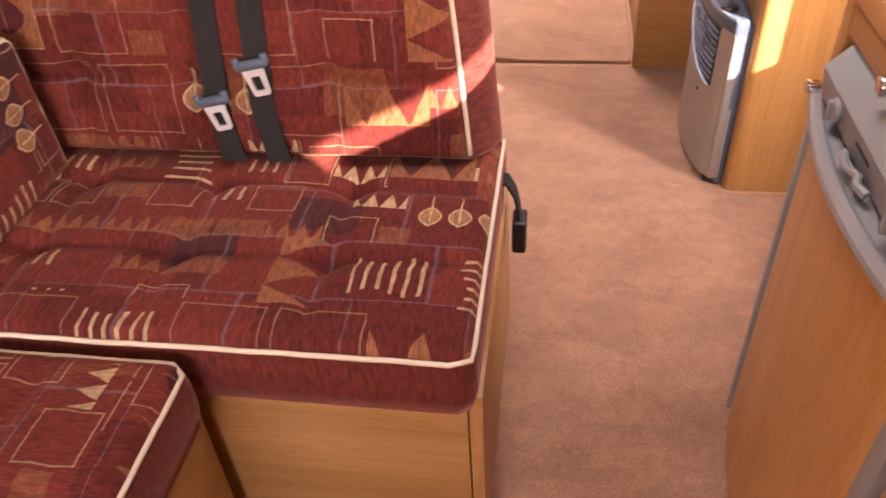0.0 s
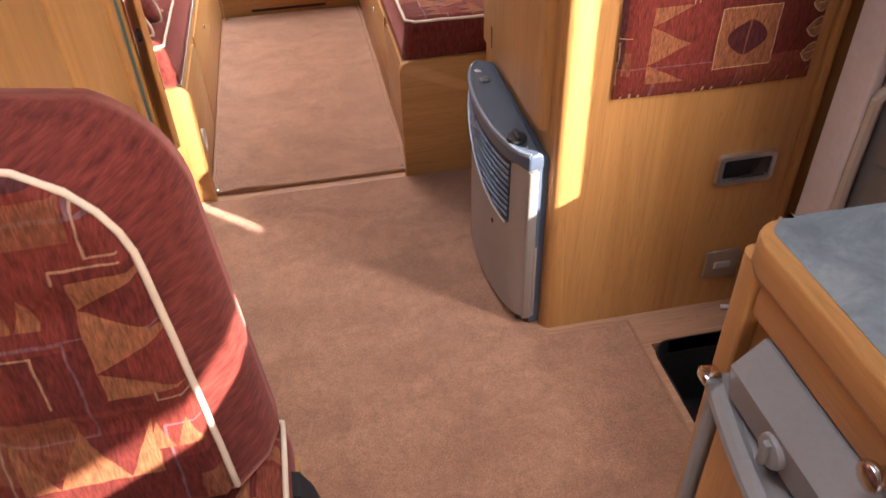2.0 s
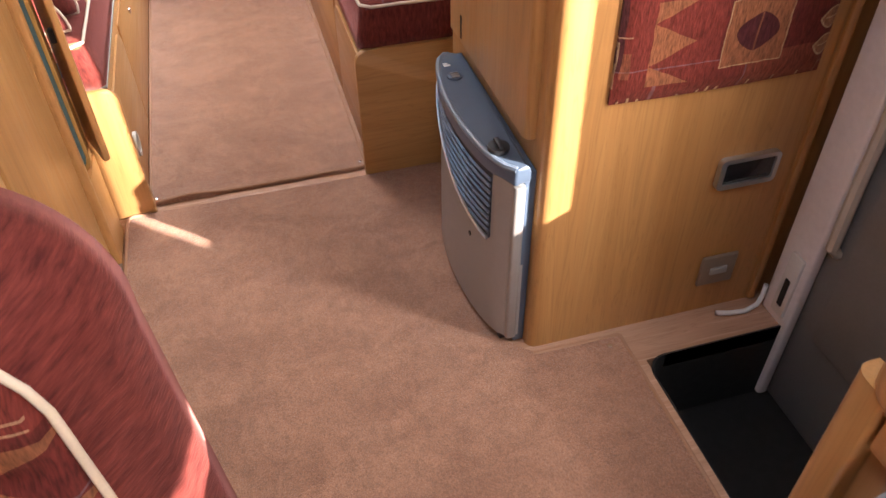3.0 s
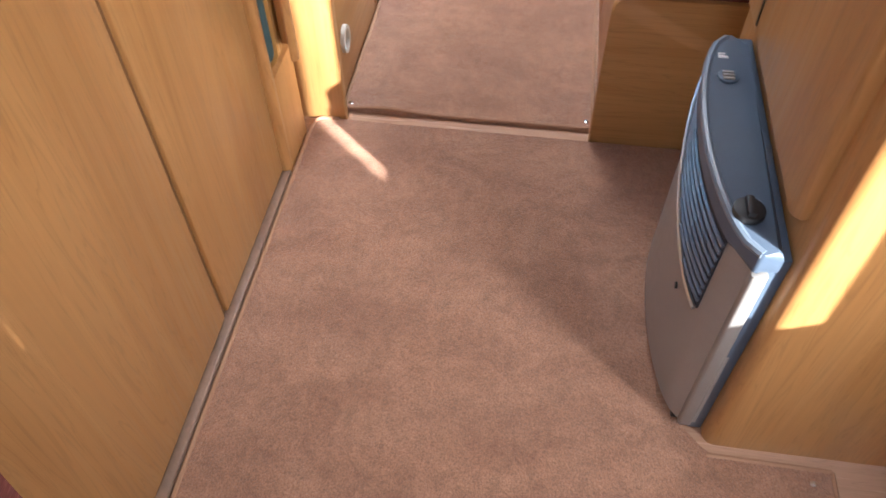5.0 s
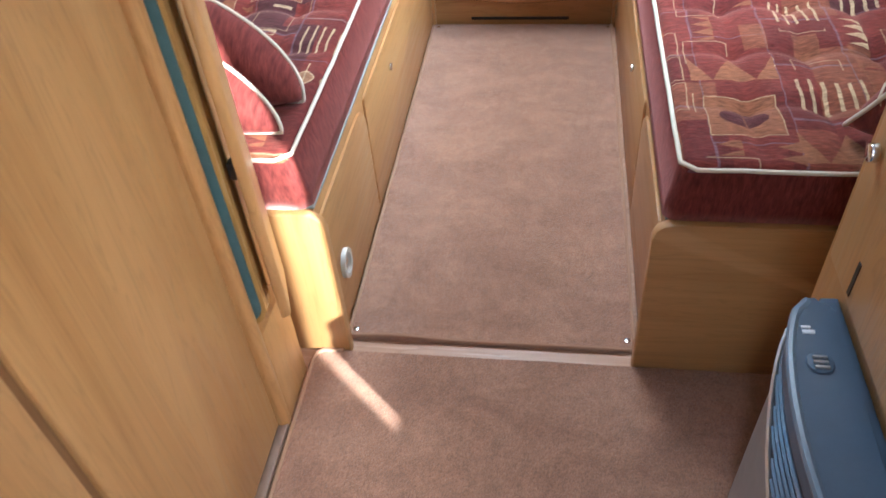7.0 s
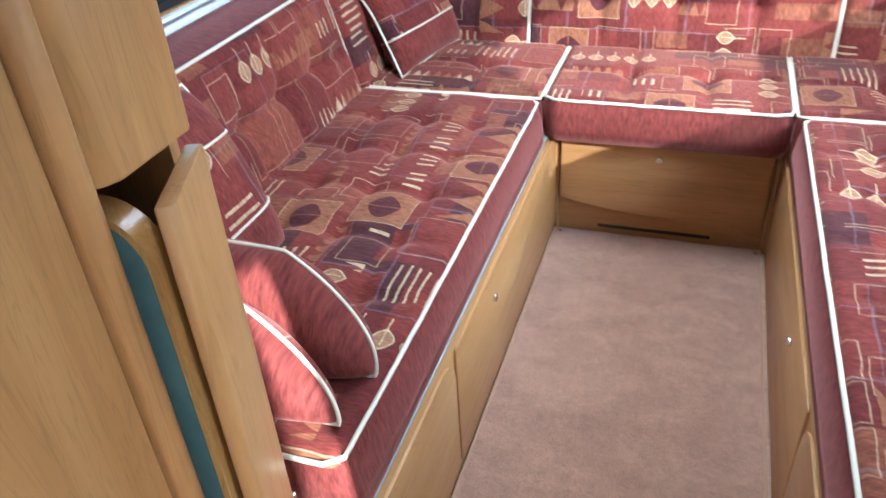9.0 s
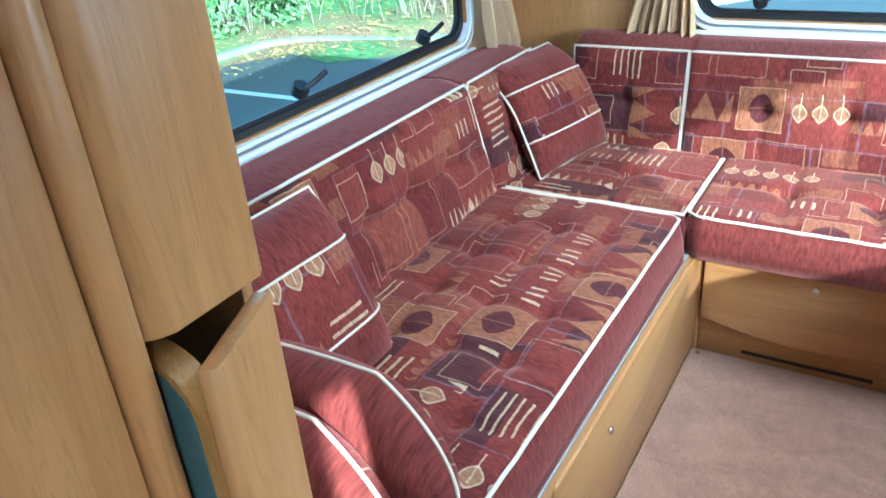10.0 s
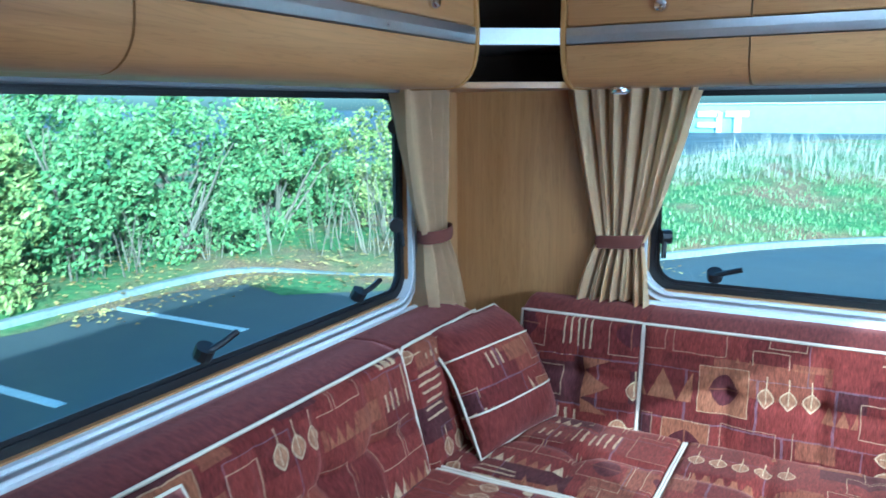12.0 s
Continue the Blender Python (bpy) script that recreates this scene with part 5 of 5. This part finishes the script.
# ---- lockers under the ceiling ----
def locker(name, axis, lo, hi, wall, sign, joints, knobs):
    """A run of overhead lockers with a rolled lower edge, a silver strip and doors. sign points into the room."""
    t = thing(name, ((wall, (lo + hi) / 2, 1.45) if axis == "y" else ((lo + hi) / 2, wall, 1.45)), "pear-wood overhead lockers with a silver strip and curved underside", "locker", "overhead lockers")

    def prof(pts, r):
        return [(wall + sign * p.x, p.y) for p in rounded(pts, r, 6)]

    def run(pts, r, a, b, bev=0.0):
        o = prof(pts, r)
        if axis == "y":
            return prism(o, "y", a, b, bev)
        return prism(o, "x", a, b, bev)
    WD = WOOD_Y if axis == "y" else WOOD_X
    part("carcass", run([(0.0, 1.470), (0.24, 1.470), (0.24, TOP - 0.002), (0.0, TOP - 0.002)], 0.0, lo, hi), WD, t)
    ends = [lo, *joints, hi]
    for a, b in zip(ends, ends[1:]):
        part("lower_panel", run([(0.06, 1.440), (0.262, 1.440), (0.275, 1.546), (0.245, 1.548), (0.20, 1.471), (0.06, 1.468)], [0, 0.080, 0.002, 0, 0, 0], a + 0.002, b - 0.002), WD, t, "curved lower panel")
        part("locker_door", run([(0.242, 1.593), (0.272, 1.593), (0.262, 1.90), (0.242, 1.90)], [0, 0.006, 0.006, 0], a + 0.002, b - 0.002, 0.002), WD, t, "locker door")
    part("silver_strip", run([(0.242, 1.549), (0.275, 1.549), (0.278, 1.569), (0.275, 1.590), (0.242, 1.590)], [0, 0.003, 0.003, 0.003, 0], lo + 0.002, hi + 0.012 if axis == "y" else hi), ALU, t, "silver trim strip")
    edge = [(0.05, 1.437), (0.266, 1.437), (0.281, 1.545), (0.282, 1.58), (0.268, TOP - 0.004), (0.05, TOP - 0.004)]
    end_at = (hi, hi + 0.012) if axis == "y" else (lo - 0.012, lo)
    part("end_cap", run(edge, [0, 0.084, 0.004, 0.004, 0, 0], *end_at, 0.003), WOOD_EDGE, t, "rounded wooden end cap")
    for a in knobs:
        c = (wall + sign * 0.270, a, 1.627) if axis == "y" else (a, wall + sign * 0.288, 1.629)
        if axis == "y":
            part("knob", disc(c, "x", 0.016, 0.022, 0.006, 18), CHROME, t, "satin push knob")
        else:
            part("knob", disc(c, "y", 0.016, 0.022, 0.006, 18), CHROME, t, "satin push knob")
    return t


locker("overhead_locker", "y", 2.736, 4.295, LX, 1, (3.255,), (3.00, 4.074))
locker("overhead_locker", "x", -0.640, 0.76, BY, -1, (-0.195, 0.27), (-0.40, 0.05))
locker("overhead_locker", "y", 2.736, 4.295, RX, -1, (3.27, 3.80), (3.55, 4.12))
shelf = thing("corner_shelf", (-0.9, 4.5, 1.445), "open wooden corner shelf between the lockers", "shelf")
poly = [(LX, 4.31), (-0.87, 4.31), (-0.655, 4.47), (-0.655, BY), (LX, BY)]
part("board", prism(rounded(poly, [0, 0.03, 0.03, 0, 0]), "z", 1.440, 1.456, 0.003), WOOD_X, shelf, "light-edged shelf board")
part("silver_strip", prism([(-0.846, 4.309), (-0.838, 4.309), (-0.652, 4.444), (-0.658, 4.450)], "z", 1.549, 1.590), ALU, shelf, "silver trim strip")
# near-black board and sheets paint the shade inside the open corner
part("upper_board", prism(rounded(poly, [0, 0.03, 0.03, 0, 0]), "z", 1.548, 1.560, 0.0), RECESS_SHADE, shelf, "upper shelf board with recess shade in its colour")
part("back_shade", box(LX + 0.001, -0.655, BY - 0.006, BY - 0.001, 1.457, TOP, 0), RECESS_SHADE, shelf, "added sheet coloured as the shade in the recess")
part("side_shade", box(LX + 0.001, LX + 0.006, 4.31, BY - 0.007, 1.457, TOP, 0), RECESS_SHADE, shelf, "added sheet coloured as the shade in the recess")
spot = thing("reading_lamp", (-0.515, 4.56, 1.43), "small round silver lamp under the locker, off", "lamp")
part("rim", disc((-0.515, 4.52, 1.425), "z", 0.028, 0.016, 0.004), CHROME, spot)
part("lens", disc((-0.515, 4.52, 1.422), "z", 0.019, 0.004, 0.001), WHITE, spot, "pale lens")


# ---- curtains ----
def curtain(label, axis, depth, top, tie, foot, z_top, z_tie, z_foot, folds, seed, flat=1.0):
    """A tied-back curtain; top, tie and foot are (from, to) along the wall."""
    t = thing("curtain", ((depth, sum(tie) / 2, z_foot) if axis == "x" else (sum(tie) / 2, depth, z_foot)), label, "curtain", "curtains of the lounge")
    bm = bmesh.new()
    nu, nv = 90, 60
    rows = []
    for j in range(nv + 1):
        z = z_foot + (z_top - z_foot) * j / nv
        if z >= z_tie:
            q = ((z - z_tie) / (z_top - z_tie)) ** 0.85
            a0, a1 = (tie[k] + (top[k] - tie[k]) * q for k in (0, 1))
            amp = 0.009 + 0.012 * q
        else:
            q = ((z_tie - z) / (z_tie - z_foot)) ** 0.7
            a0, a1 = (tie[k] + (foot[k] - tie[k]) * q for k in (0, 1))
            amp = 0.009 + 0.020 * q
        row = []
        for i in range(nu + 1):
            s = i / nu
            ph = s * folds * 2 * math.pi + 1.7 * noise.noise((s * 4, z * 1.5, seed))
            off = amp * flat * (math.sin(ph) + 0.35 * math.sin(2.3 * ph + seed)) + 0.006 * noise.noise((s * 9, z * 9, seed + 4))
            a = a0 + (a1 - a0) * (s + 0.010 * math.sin(ph * 1.0 + 1.3))
            zz = z + (0.010 * math.sin(s * 9 + seed) if j == 0 else 0)
            row.append(bm.verts.new((depth + off, a, zz) if axis == "x" else (a, depth + off, zz)))
        rows.append(row)
    for j in range(nv):
        for i in range(nu):
            bm.faces.new((rows[j][i], rows[j][i + 1], rows[j + 1][i + 1], rows[j + 1][i]))
    bmesh.ops.solidify(bm, geom=bm.faces[:], thickness=0.0015)
    part("cloth", bm, CURTAIN, t, "gathered cream cloth")
    m0, m1, h = tie[0] - 0.004, tie[1] + 0.004, 0.019
    pts = []
    for q in np.linspace(0, 2 * math.pi, 29)[:-1]:
        a = (m0 + m1) / 2 + (m1 - m0) / 2 * math.cos(q)
        d = depth + 0.022 * flat * math.sin(q)
        pts.append((a, d))
    bm = bmesh.new()
    loops = []
    for z, g in ((z_tie - h, 0.0), (z_tie - h * 0.5, 0.003), (z_tie + h * 0.5, 0.003), (z_tie + h, 0.0)):
        loops.append([bm.verts.new(((d + (g if d > depth else -g)), a, z + 0.010 * (a - m0) / (m1 - m0)) if axis == "x" else (a, d + (g if d > depth else -g), z + 0.010 * (a - m0) / (m1 - m0))) for a, d in pts])
    for a, b in zip(loops, loops[1:]):
        for i in range(len(a)):
            bm.faces.new((a[i], a[(i + 1) % len(a)], b[(i + 1) % len(b)], b[i]))
    part("tie_back", bm, TIE, t, "brown cloth tie-back")
    return t


curtain("cream curtain tied back with a brown band in the corner", "x", LX + 0.062, (4.25, 4.535), (4.392, 4.525), (4.392, 4.60), 1.442, 1.022, 0.790, 4, 1.0, 2.0)
curtain("cream curtain tied back with a brown band beside the rear window", "y", BY - 0.040, (-0.721, -0.333), (-0.616, -0.478), (-0.682, -0.455), 1.450, 1.000, 0.822, 7, 2.0)
curtain("cream curtain tied back with a brown band beside the rear window", "y", BY - 0.040, (0.395, 0.795), (0.55, 0.665), (0.53, 0.75), 1.450, 0.982, 0.815, 7, 3.0)
curtain("cream curtain tied back with a brown band in the corner", "x", RX - 0.045, (4.25, 4.585), (4.388, 4.556), (4.385, 4.645), 1.442, 1.022, 0.790, 6, 4.0)

# ---- outside ----
GZ = -0.75


def tarmac():
    m = Mat("tarmac", rough=0.75)
    c = m.coords("Object")
    a, b = m.noise(0.35, c, 4.0), m.noise(60.0, c, 2.0)
    col = m.ramp(a, (0.3, (0.046, 0.047, 0.048)), (0.7, (0.080, 0.080, 0.079)))
    m.put("Base Color", m.mix(0.5, col, m.ramp(b, (0.3, 0.4), (0.7, 1.0)), "MULTIPLY"))
    m.put("Roughness", m.ramp(a, (0.3, 0.5), (0.7, 0.85)))
    m.bump(b, 0.4, 0.01)
    return m.m


def verge():
    m = Mat("leaf_strewn_verge", rough=0.95)
    c = m.coords("Object")
    a, b, d = m.noise(0.55, c, 4.0), m.noise(9.0, c, 4.0), m.noise(45.0, c, 2.0)
    grass = m.ramp(b, (0.3, (0.045, 0.10, 0.02)), (0.7, (0.12, 0.20, 0.05)))
    litter = m.ramp(d, (0.3, (0.06, 0.035, 0.02)), (0.55, (0.20, 0.11, 0.05)), (0.7, (0.34, 0.21, 0.09)))
    m.put("Base Color", m.mix(m.ramp(a, (0.40, 1.0), (0.56, 0.0)), grass, litter))
    m.bump(d, 0.8, 0.03)
    return m.m


KERB = simple("kerb_stone", (0.22, 0.215, 0.195), 0.85, scale=18, vary=0.6, bump=0.3)
LINE = simple("road_paint", (0.55, 0.56, 0.55), 0.6, scale=25, vary=0.5)
bm = bmesh.new()
bmesh.ops.create_grid(bm, x_segments=1, y_segments=1, size=1500.0)
for v in bm.verts:
    v.co.z = GZ
tagged(mesh_object("ground", bm, tarmac()), kind="structure")
for x0, x1, y in ((-7.2, -5.15, 7.96), (-7.2, -5.0, 5.85), (-7.2, -5.0, 3.7)):
    tagged(mesh_object("parking_line", finish(box(x0, x1, y - 0.05, y + 0.05, GZ, GZ + 0.004, 0.0)), LINE, at=(x0, y, GZ)), kind="structure")

kerb_line = [(-7.40, -6.0), (-7.35, 4.0), (-7.30, 7.0), (-7.22, 9.2), (-6.95, 10.0), (-6.1, 10.35), (-4.9, 10.75), (-3.6, 11.9), (-2.2, 13.4), (-0.9, 15.0), (1.2, 16.6), (4.5, 18.0), (9.0, 18.6), (16.0, 18.8)]


def spline(points, step):
    out = []
    for i in range(len(points) - 1):
        p0, p1, p2, p3 = (Vector(points[max(0, min(len(points) - 1, i + k))]) for k in (-1, 0, 1, 2))
        n = max(2, int((p2 - p1).length / step))
        for j in range(n):
            t = j / n
            out.append(0.5 * ((2 * p1) + (p2 - p0) * t + (2 * p0 - 5 * p1 + 4 * p2 - p3) * t * t + (3 * p1 - p0 - 3 * p2 + p3) * t ** 3))
    out.append(Vector(points[-1]))
    return out


line = spline(kerb_line, 0.45)
norms = []
for i, p in enumerate(line):
    d = (line[min(i + 1, len(line) - 1)] - line[max(i - 1, 0)]).normalized()
    norms.append(Vector((-d.y, d.x)))
bm = bmesh.new()
prof = ((0.0, -0.02), (0.0, 0.075), (0.015, 0.09), (0.12, 0.09), (0.12, -0.02))


def dropped(p):
    """How much of the kerb's height stands at a place: it sinks under the litter at the corner."""
    return 1.0 - 0.8 * math.exp(-((p.x + 5.6) / 1.2) ** 2) * min(1.0, max(0.0, (p.y - 9.6) / 0.5))


rows = [[bm.verts.new((p.x + n.x * a, p.y + n.y * a, GZ + h * dropped(p))) for a, h in prof] for p, n in zip(line, norms)]
for a, b in zip(rows, rows[1:]):
    for i in range(4):
        bm.faces.new((a[i], b[i], b[i + 1], a[i + 1]))
tagged(mesh_object("kerb", finish(bm), KERB), "pale stone kerb along the car park", "kerb", kind="structure")


def rise(x, y, dist):
    """Height of the verge at a distance behind the kerb."""
    blend = min(1.0, max(0.0, (x + 4.8) / 2.5))
    s = 0.05 + 0.075 * blend
    return GZ + 0.075 + s * min(dist, 7.0) + 0.05 * noise.noise((x * 1.3, y * 1.3, 0))


bm = bmesh.new()
steps = [0.115, 0.4, 0.8, 1.3, 1.9, 2.6, 3.4, 4.4, 5.6, 7.0, 10.0, 16.0]
rows = []
for p, n in zip(line[::2], norms[::2]):
    rows.append([bm.verts.new((p.x + n.x * d, p.y + n.y * d, GZ if d < 0.12 else rise(p.x + n.x * d, p.y + n.y * d, d))) for d in steps])
for a, b in zip(rows, rows[1:]):
    for i in range(len(steps) - 1):
        bm.faces.new((a[i], b[i], b[i + 1], a[i + 1]))
VERGE = verge()
tagged(mesh_object("verge", finish(bm), VERGE), "grass verge strewn with fallen leaves", "verge", kind="structure")


def leaf_mat(name, a, b, c):
    m = Mat(name, rough=0.75)
    m.put("Specular IOR Level", 0.25)
    g = m.nt.nodes.new("ShaderNodeNewGeometry")
    m.put("Base Color", m.ramp(g.outputs["Random Per Island"], (0.0, a), (0.5, b), (1.0, c)))
    m.put("Transmission Weight", 0.0)
    m.put("Subsurface Weight", 0.0)
    return m.m


LEAF = leaf_mat("shrub_leaves", (0.06, 0.122, 0.038), (0.12, 0.19, 0.062), (0.23, 0.27, 0.10))
LEAF2 = leaf_mat("yellowing_leaves", (0.09, 0.13, 0.03), (0.20, 0.23, 0.06), (0.36, 0.32, 0.10))
TWIG = simple("bare_twigs", (0.16, 0.12, 0.085), 0.85)
GRASS = leaf_mat("grass_blades", (0.09, 0.15, 0.05), (0.17, 0.23, 0.09), (0.32, 0.30, 0.16))
DRY = leaf_mat("dry_stalks", (0.20, 0.17, 0.13), (0.30, 0.27, 0.21), (0.42, 0.38, 0.30))


def leaves_mesh(name, centres, size, rng, mat, parent, label=""):
    """Small folded leaves, one at each centre."""
    k = len(centres)
    nrm = rng.normal(size=(k, 3)) + np.array([0.35, -0.3, 0.7])
    nrm /= np.linalg.norm(nrm, axis=1)[:, None]
    tmp = rng.normal(size=(k, 3))
    a = np.cross(nrm, tmp)
    a /= np.linalg.norm(a, axis=1)[:, None]
    b = np.cross(nrm, a)
    s = (size * rng.uniform(0.6, 1.3, k))[:, None]
    p0, p2 = centres - a * s, centres + a * s
    p1, p3 = centres + b * s * 0.5 - nrm * s * 0.15, centres - b * s * 0.5 - nrm * s * 0.15
    verts = np.stack([p0, p1, p2, p3], 1).reshape(-1, 3)
    base = np.array(parent.get("base", (0, 0, 0)))
    me = bpy.data.meshes.new(name)
    idx = np.arange(k) * 4
    faces = np.concatenate([np.stack([idx, idx + 1, idx + 2], 1), np.stack([idx, idx + 2, idx + 3], 1)])
    me.from_pydata((verts - base).tolist(), [], faces.tolist())
    me.materials.append(mat)
    ob = new(name, me)
    ob.parent = parent
    return tagged(ob, label)


def shrub(x, y, z, rx, ry, h, n, seed, mat, label, size=0.044):
    """A shrub: branching stems and a crown of many leaves in uneven clumps."""
    rng = np.random.default_rng(seed)
    t = thing("shrub", (x, y, z), label, "shrub", "shrubs behind the kerb")
    stems = bmesh.new()
    for i in range(9):
        ang, lean = rng.uniform(0, 2 * math.pi), rng.uniform(0.2, 0.9)
        pts = []
        for q in np.linspace(0, 1, 6):
            pts.append((x + math.cos(ang) * rx * lean * q ** 1.3 + rng.normal() * 0.04, y + math.sin(ang) * ry * lean * q ** 1.3 + rng.normal() * 0.04, z - 0.05 + h * (0.95 - 0.35 * lean) * q))
        tube(pts, [0.035 * (1 - 0.8 * q) for q in np.linspace(0, 1, 6)], False, 5, stems)
    part("stems", stems, TWIG, t, "brown stems")
    clumps = int(26 + n / 500)
    cc = []
    while len(cc) < clumps:
        p = rng.uniform(-1, 1, 3)
        if p[2] > -0.95 and (p[0] ** 2 + p[1] ** 2 + max(0, p[2]) ** 2) < 1.0:
            cc.append((x + p[0] * rx, y + p[1] * ry, z + h * (0.5 + 0.45 * p[2])))
    cc = np.array(cc)
    pick = rng.integers(0, clumps, n)
    rad = rng.uniform(0.16, 0.42, clumps)[pick][:, None] * min(1.0, h / 1.6)
    dirs = rng.normal(size=(n, 3))
    dirs /= np.linalg.norm(dirs, axis=1)[:, None]
    cen = cc[pick] + dirs * rad * rng.uniform(0.55, 1.0, n)[:, None] ** 0.6
    cen[:, 2] = np.maximum(cen[:, 2], z + 0.02)
    leaves_mesh("crown", cen, size, rng, mat, t, "dense green leaves")
    return t


SH = [(-8.5, 2.0, 1.1, 1.6, 2.6), (-8.4, 4.6, 1.0, 1.6, 2.7), (-8.35, 6.7, 0.95, 1.4, 2.5), (-8.6, 8.6, 1.0, 1.3, 2.45), (-8.5, 10.3, 1.1, 1.2, 2.6), (-8.2, 12.1, 1.2, 1.2, 2.5), (-9.3, 13.8, 1.3, 1.4, 3.0), (-10.4, 9.5, 1.4, 2.2, 3.2), (-10.3, 5.5, 1.4, 2.4, 3.1)]
for q, (x, y, rx, ry, h) in enumerate(SH):
    shrub(x, y, GZ + 0.1, rx, ry, h * 0.91, 13000, 50 + q, LEAF if q not in (2, 6) else LEAF2, "dense green laurel shrub behind the kerb")
for q, (x, y, rx, ry, h) in enumerate(((-6.6, 13.6, 0.9, 0.9, 2.6), (-5.6, 15.3, 1.2, 1.0, 2.9), (-7.4, 16.0, 1.3, 1.0, 3.2))):
    shrub(x, y, GZ + 0.25, rx, ry, h, 4500, 80 + q, LEAF2, "thin yellowing shrub with bare stems")


def scrub(name, label, count, place_at, height, radius, mat, seed, kind="stuff"):
    """Many thin upright stalks."""
    rng = random.Random(seed)
    verts, faces = [], []
    for _ in range(count):
        x, y, z = place_at(rng)
        h, w = height * rng.uniform(0.4, 1.2), radius * rng.uniform(0.6, 1.4)
        ang = rng.uniform(0, math.pi)
        dx, dy = math.cos(ang) * w, math.sin(ang) * w
        lx, ly = rng.gauss(0, 0.25) * h, rng.gauss(0, 0.25) * h
        k = len(verts)
        verts += [(x - dx, y - dy, z), (x + dx, y + dy, z), (x + lx * 0.4 + dx * 0.7, y + ly * 0.4 + dy * 0.7, z + h * 0.55), (x + lx * 0.4 - dx * 0.7, y + ly * 0.4 - dy * 0.7, z + h * 0.55), (x + lx, y + ly, z + h)]
        faces += [(k, k + 1, k + 2, k + 3), (k + 3, k + 2, k + 4)]
    me = bpy.data.meshes.new(name)
    me.from_pydata(verts, [], faces)
    me.materials.append(mat)
    return tagged(new(name, me), label, "", "", kind)


def on_verge(lo, hi, i0, i1):
    def at(rng):
        i = rng.randint(i0, i1)
        d = rng.uniform(lo, hi)
        p = line[i] + (line[min(i + 1, len(line) - 1)] - line[i]) * rng.random() + norms[i] * d
        return p.x, p.y, rise(p.x, p.y, d) - 0.02
    return at


# leaf litter and moss drifted over the tarmac along the kerb
bm = bmesh.new()
rows = []
for i, (p, n) in enumerate(zip(line, norms)):
    if p.y < 5.0 or p.x > -2.5:
        continue
    wide = 0.22 + 0.85 * math.exp(-((p.x + 6.0) / 1.3) ** 2) * min(1.0, max(0.0, (p.y - 8.6) / 1.2)) + 0.16 * noise.noise((p.x * 2.1, p.y * 2.1, 5.0))
    rows.append([bm.verts.new((p.x - n.x * wide * q, p.y - n.y * wide * q, GZ + 0.012 * (1 - q) + 0.005 + 0.004 * noise.noise((p.x * 6, p.y * 6, q * 4)))) for q in (0.0, 0.35, 0.7, 1.0)])
for a, b in zip(rows, rows[1:]):
    for i in range(3):
        bm.faces.new((a[i], a[i + 1], b[i + 1], b[i]))
tagged(mesh_object("leaf_litter", finish(bm), VERGE), "brown leaf litter and moss along the kerb", kind="stuff")

start = min(range(len(line)), key=lambda i: (line[i] - Vector((-5.0, 10.5))).length)
end = len(line) - 2
scrub("grass", "rough green grass on the bank", 26000, on_verge(0.2, 5.5, start, end), 0.11, 0.010, GRASS, 5)
scrub("dry_scrub", "bare grey scrub along the top of the bank", 11000, on_verge(4.0, 9.0, start, end), 0.60, 0.005, DRY, 6)
scrub("fallen_twigs", "bare twigs among the shrubs", 700, on_verge(0.6, 4.0, max(0, start - 8), start + 4), 1.3, 0.008, TWIG, 7)
rng = random.Random(9)
verts, faces = [], []
for _ in range(2600):
    i = rng.randint(max(0, start - 9), start + 6)
    d = rng.uniform(-0.8, 3.0)
    p = line[i] + norms[i] * d
    p += Vector((rng.gauss(0, 0.2), rng.gauss(0, 0.2)))
    z = (rise(p.x, p.y, d) if d > 0.12 else GZ) + 0.015
    s, ang = rng.uniform(0.02, 0.05), rng.uniform(0, 6.28)
    k = len(verts)
    for q in range(4):
        verts.append((p.x + s * math.cos(ang + q * 1.57), p.y + s * 0.7 * math.sin(ang + q * 1.57), z + rng.uniform(0, 0.02)))
    faces.append((k, k + 1, k + 2, k + 3))
me = bpy.data.meshes.new("fallen_leaves")
me.from_pydata(verts, [], faces)
me.materials.append(leaf_mat("fallen_leaves", (0.20, 0.10, 0.035), (0.36, 0.22, 0.07), (0.50, 0.38, 0.12)))
tagged(new("fallen_leaves", me), "fallen yellow and brown leaves", kind="stuff")

# far building beyond the bank
far = thing("warehouse", (6, 70, GZ), "long pale warehouse with a blue-grey fascia, far off", "building")
part("wall", box(-14, 60, 70, 90, GZ - 1.6, -1.6, 0.1), simple("pale_cladding", (0.62, 0.66, 0.68), 0.7, scale=2), far)
part("fascia", box(-14.2, 60, 69.7, 70.1, -1.6, 1.5, 0.05), simple("blue_grey_cladding", (0.36, 0.49, 0.58), 0.6, scale=2), far, "blue-grey fascia")
for x0, x1, z0, z1 in ((-12.1, -10.4, 0.5, 1.0), (-12.1, -10.6, -0.35, 0.1), (-12.1, -10.4, -1.35, -0.9), (-10.6, -10.2, -1.3, 0.9), (-9.9, -8.1, 0.5, 1.0), (-9.2, -8.7, -1.35, 0.5)):
    part("sign_shape", box(x0, x1, 69.5, 69.7, z0, z1, 0.02), WHITE, far, "white sign shape")
part("roof", box(-14.3, 60, 69.6, 90.2, 1.5, 1.65, 0.03), simple("roof_sheet", (0.5, 0.52, 0.53), 0.6), far)
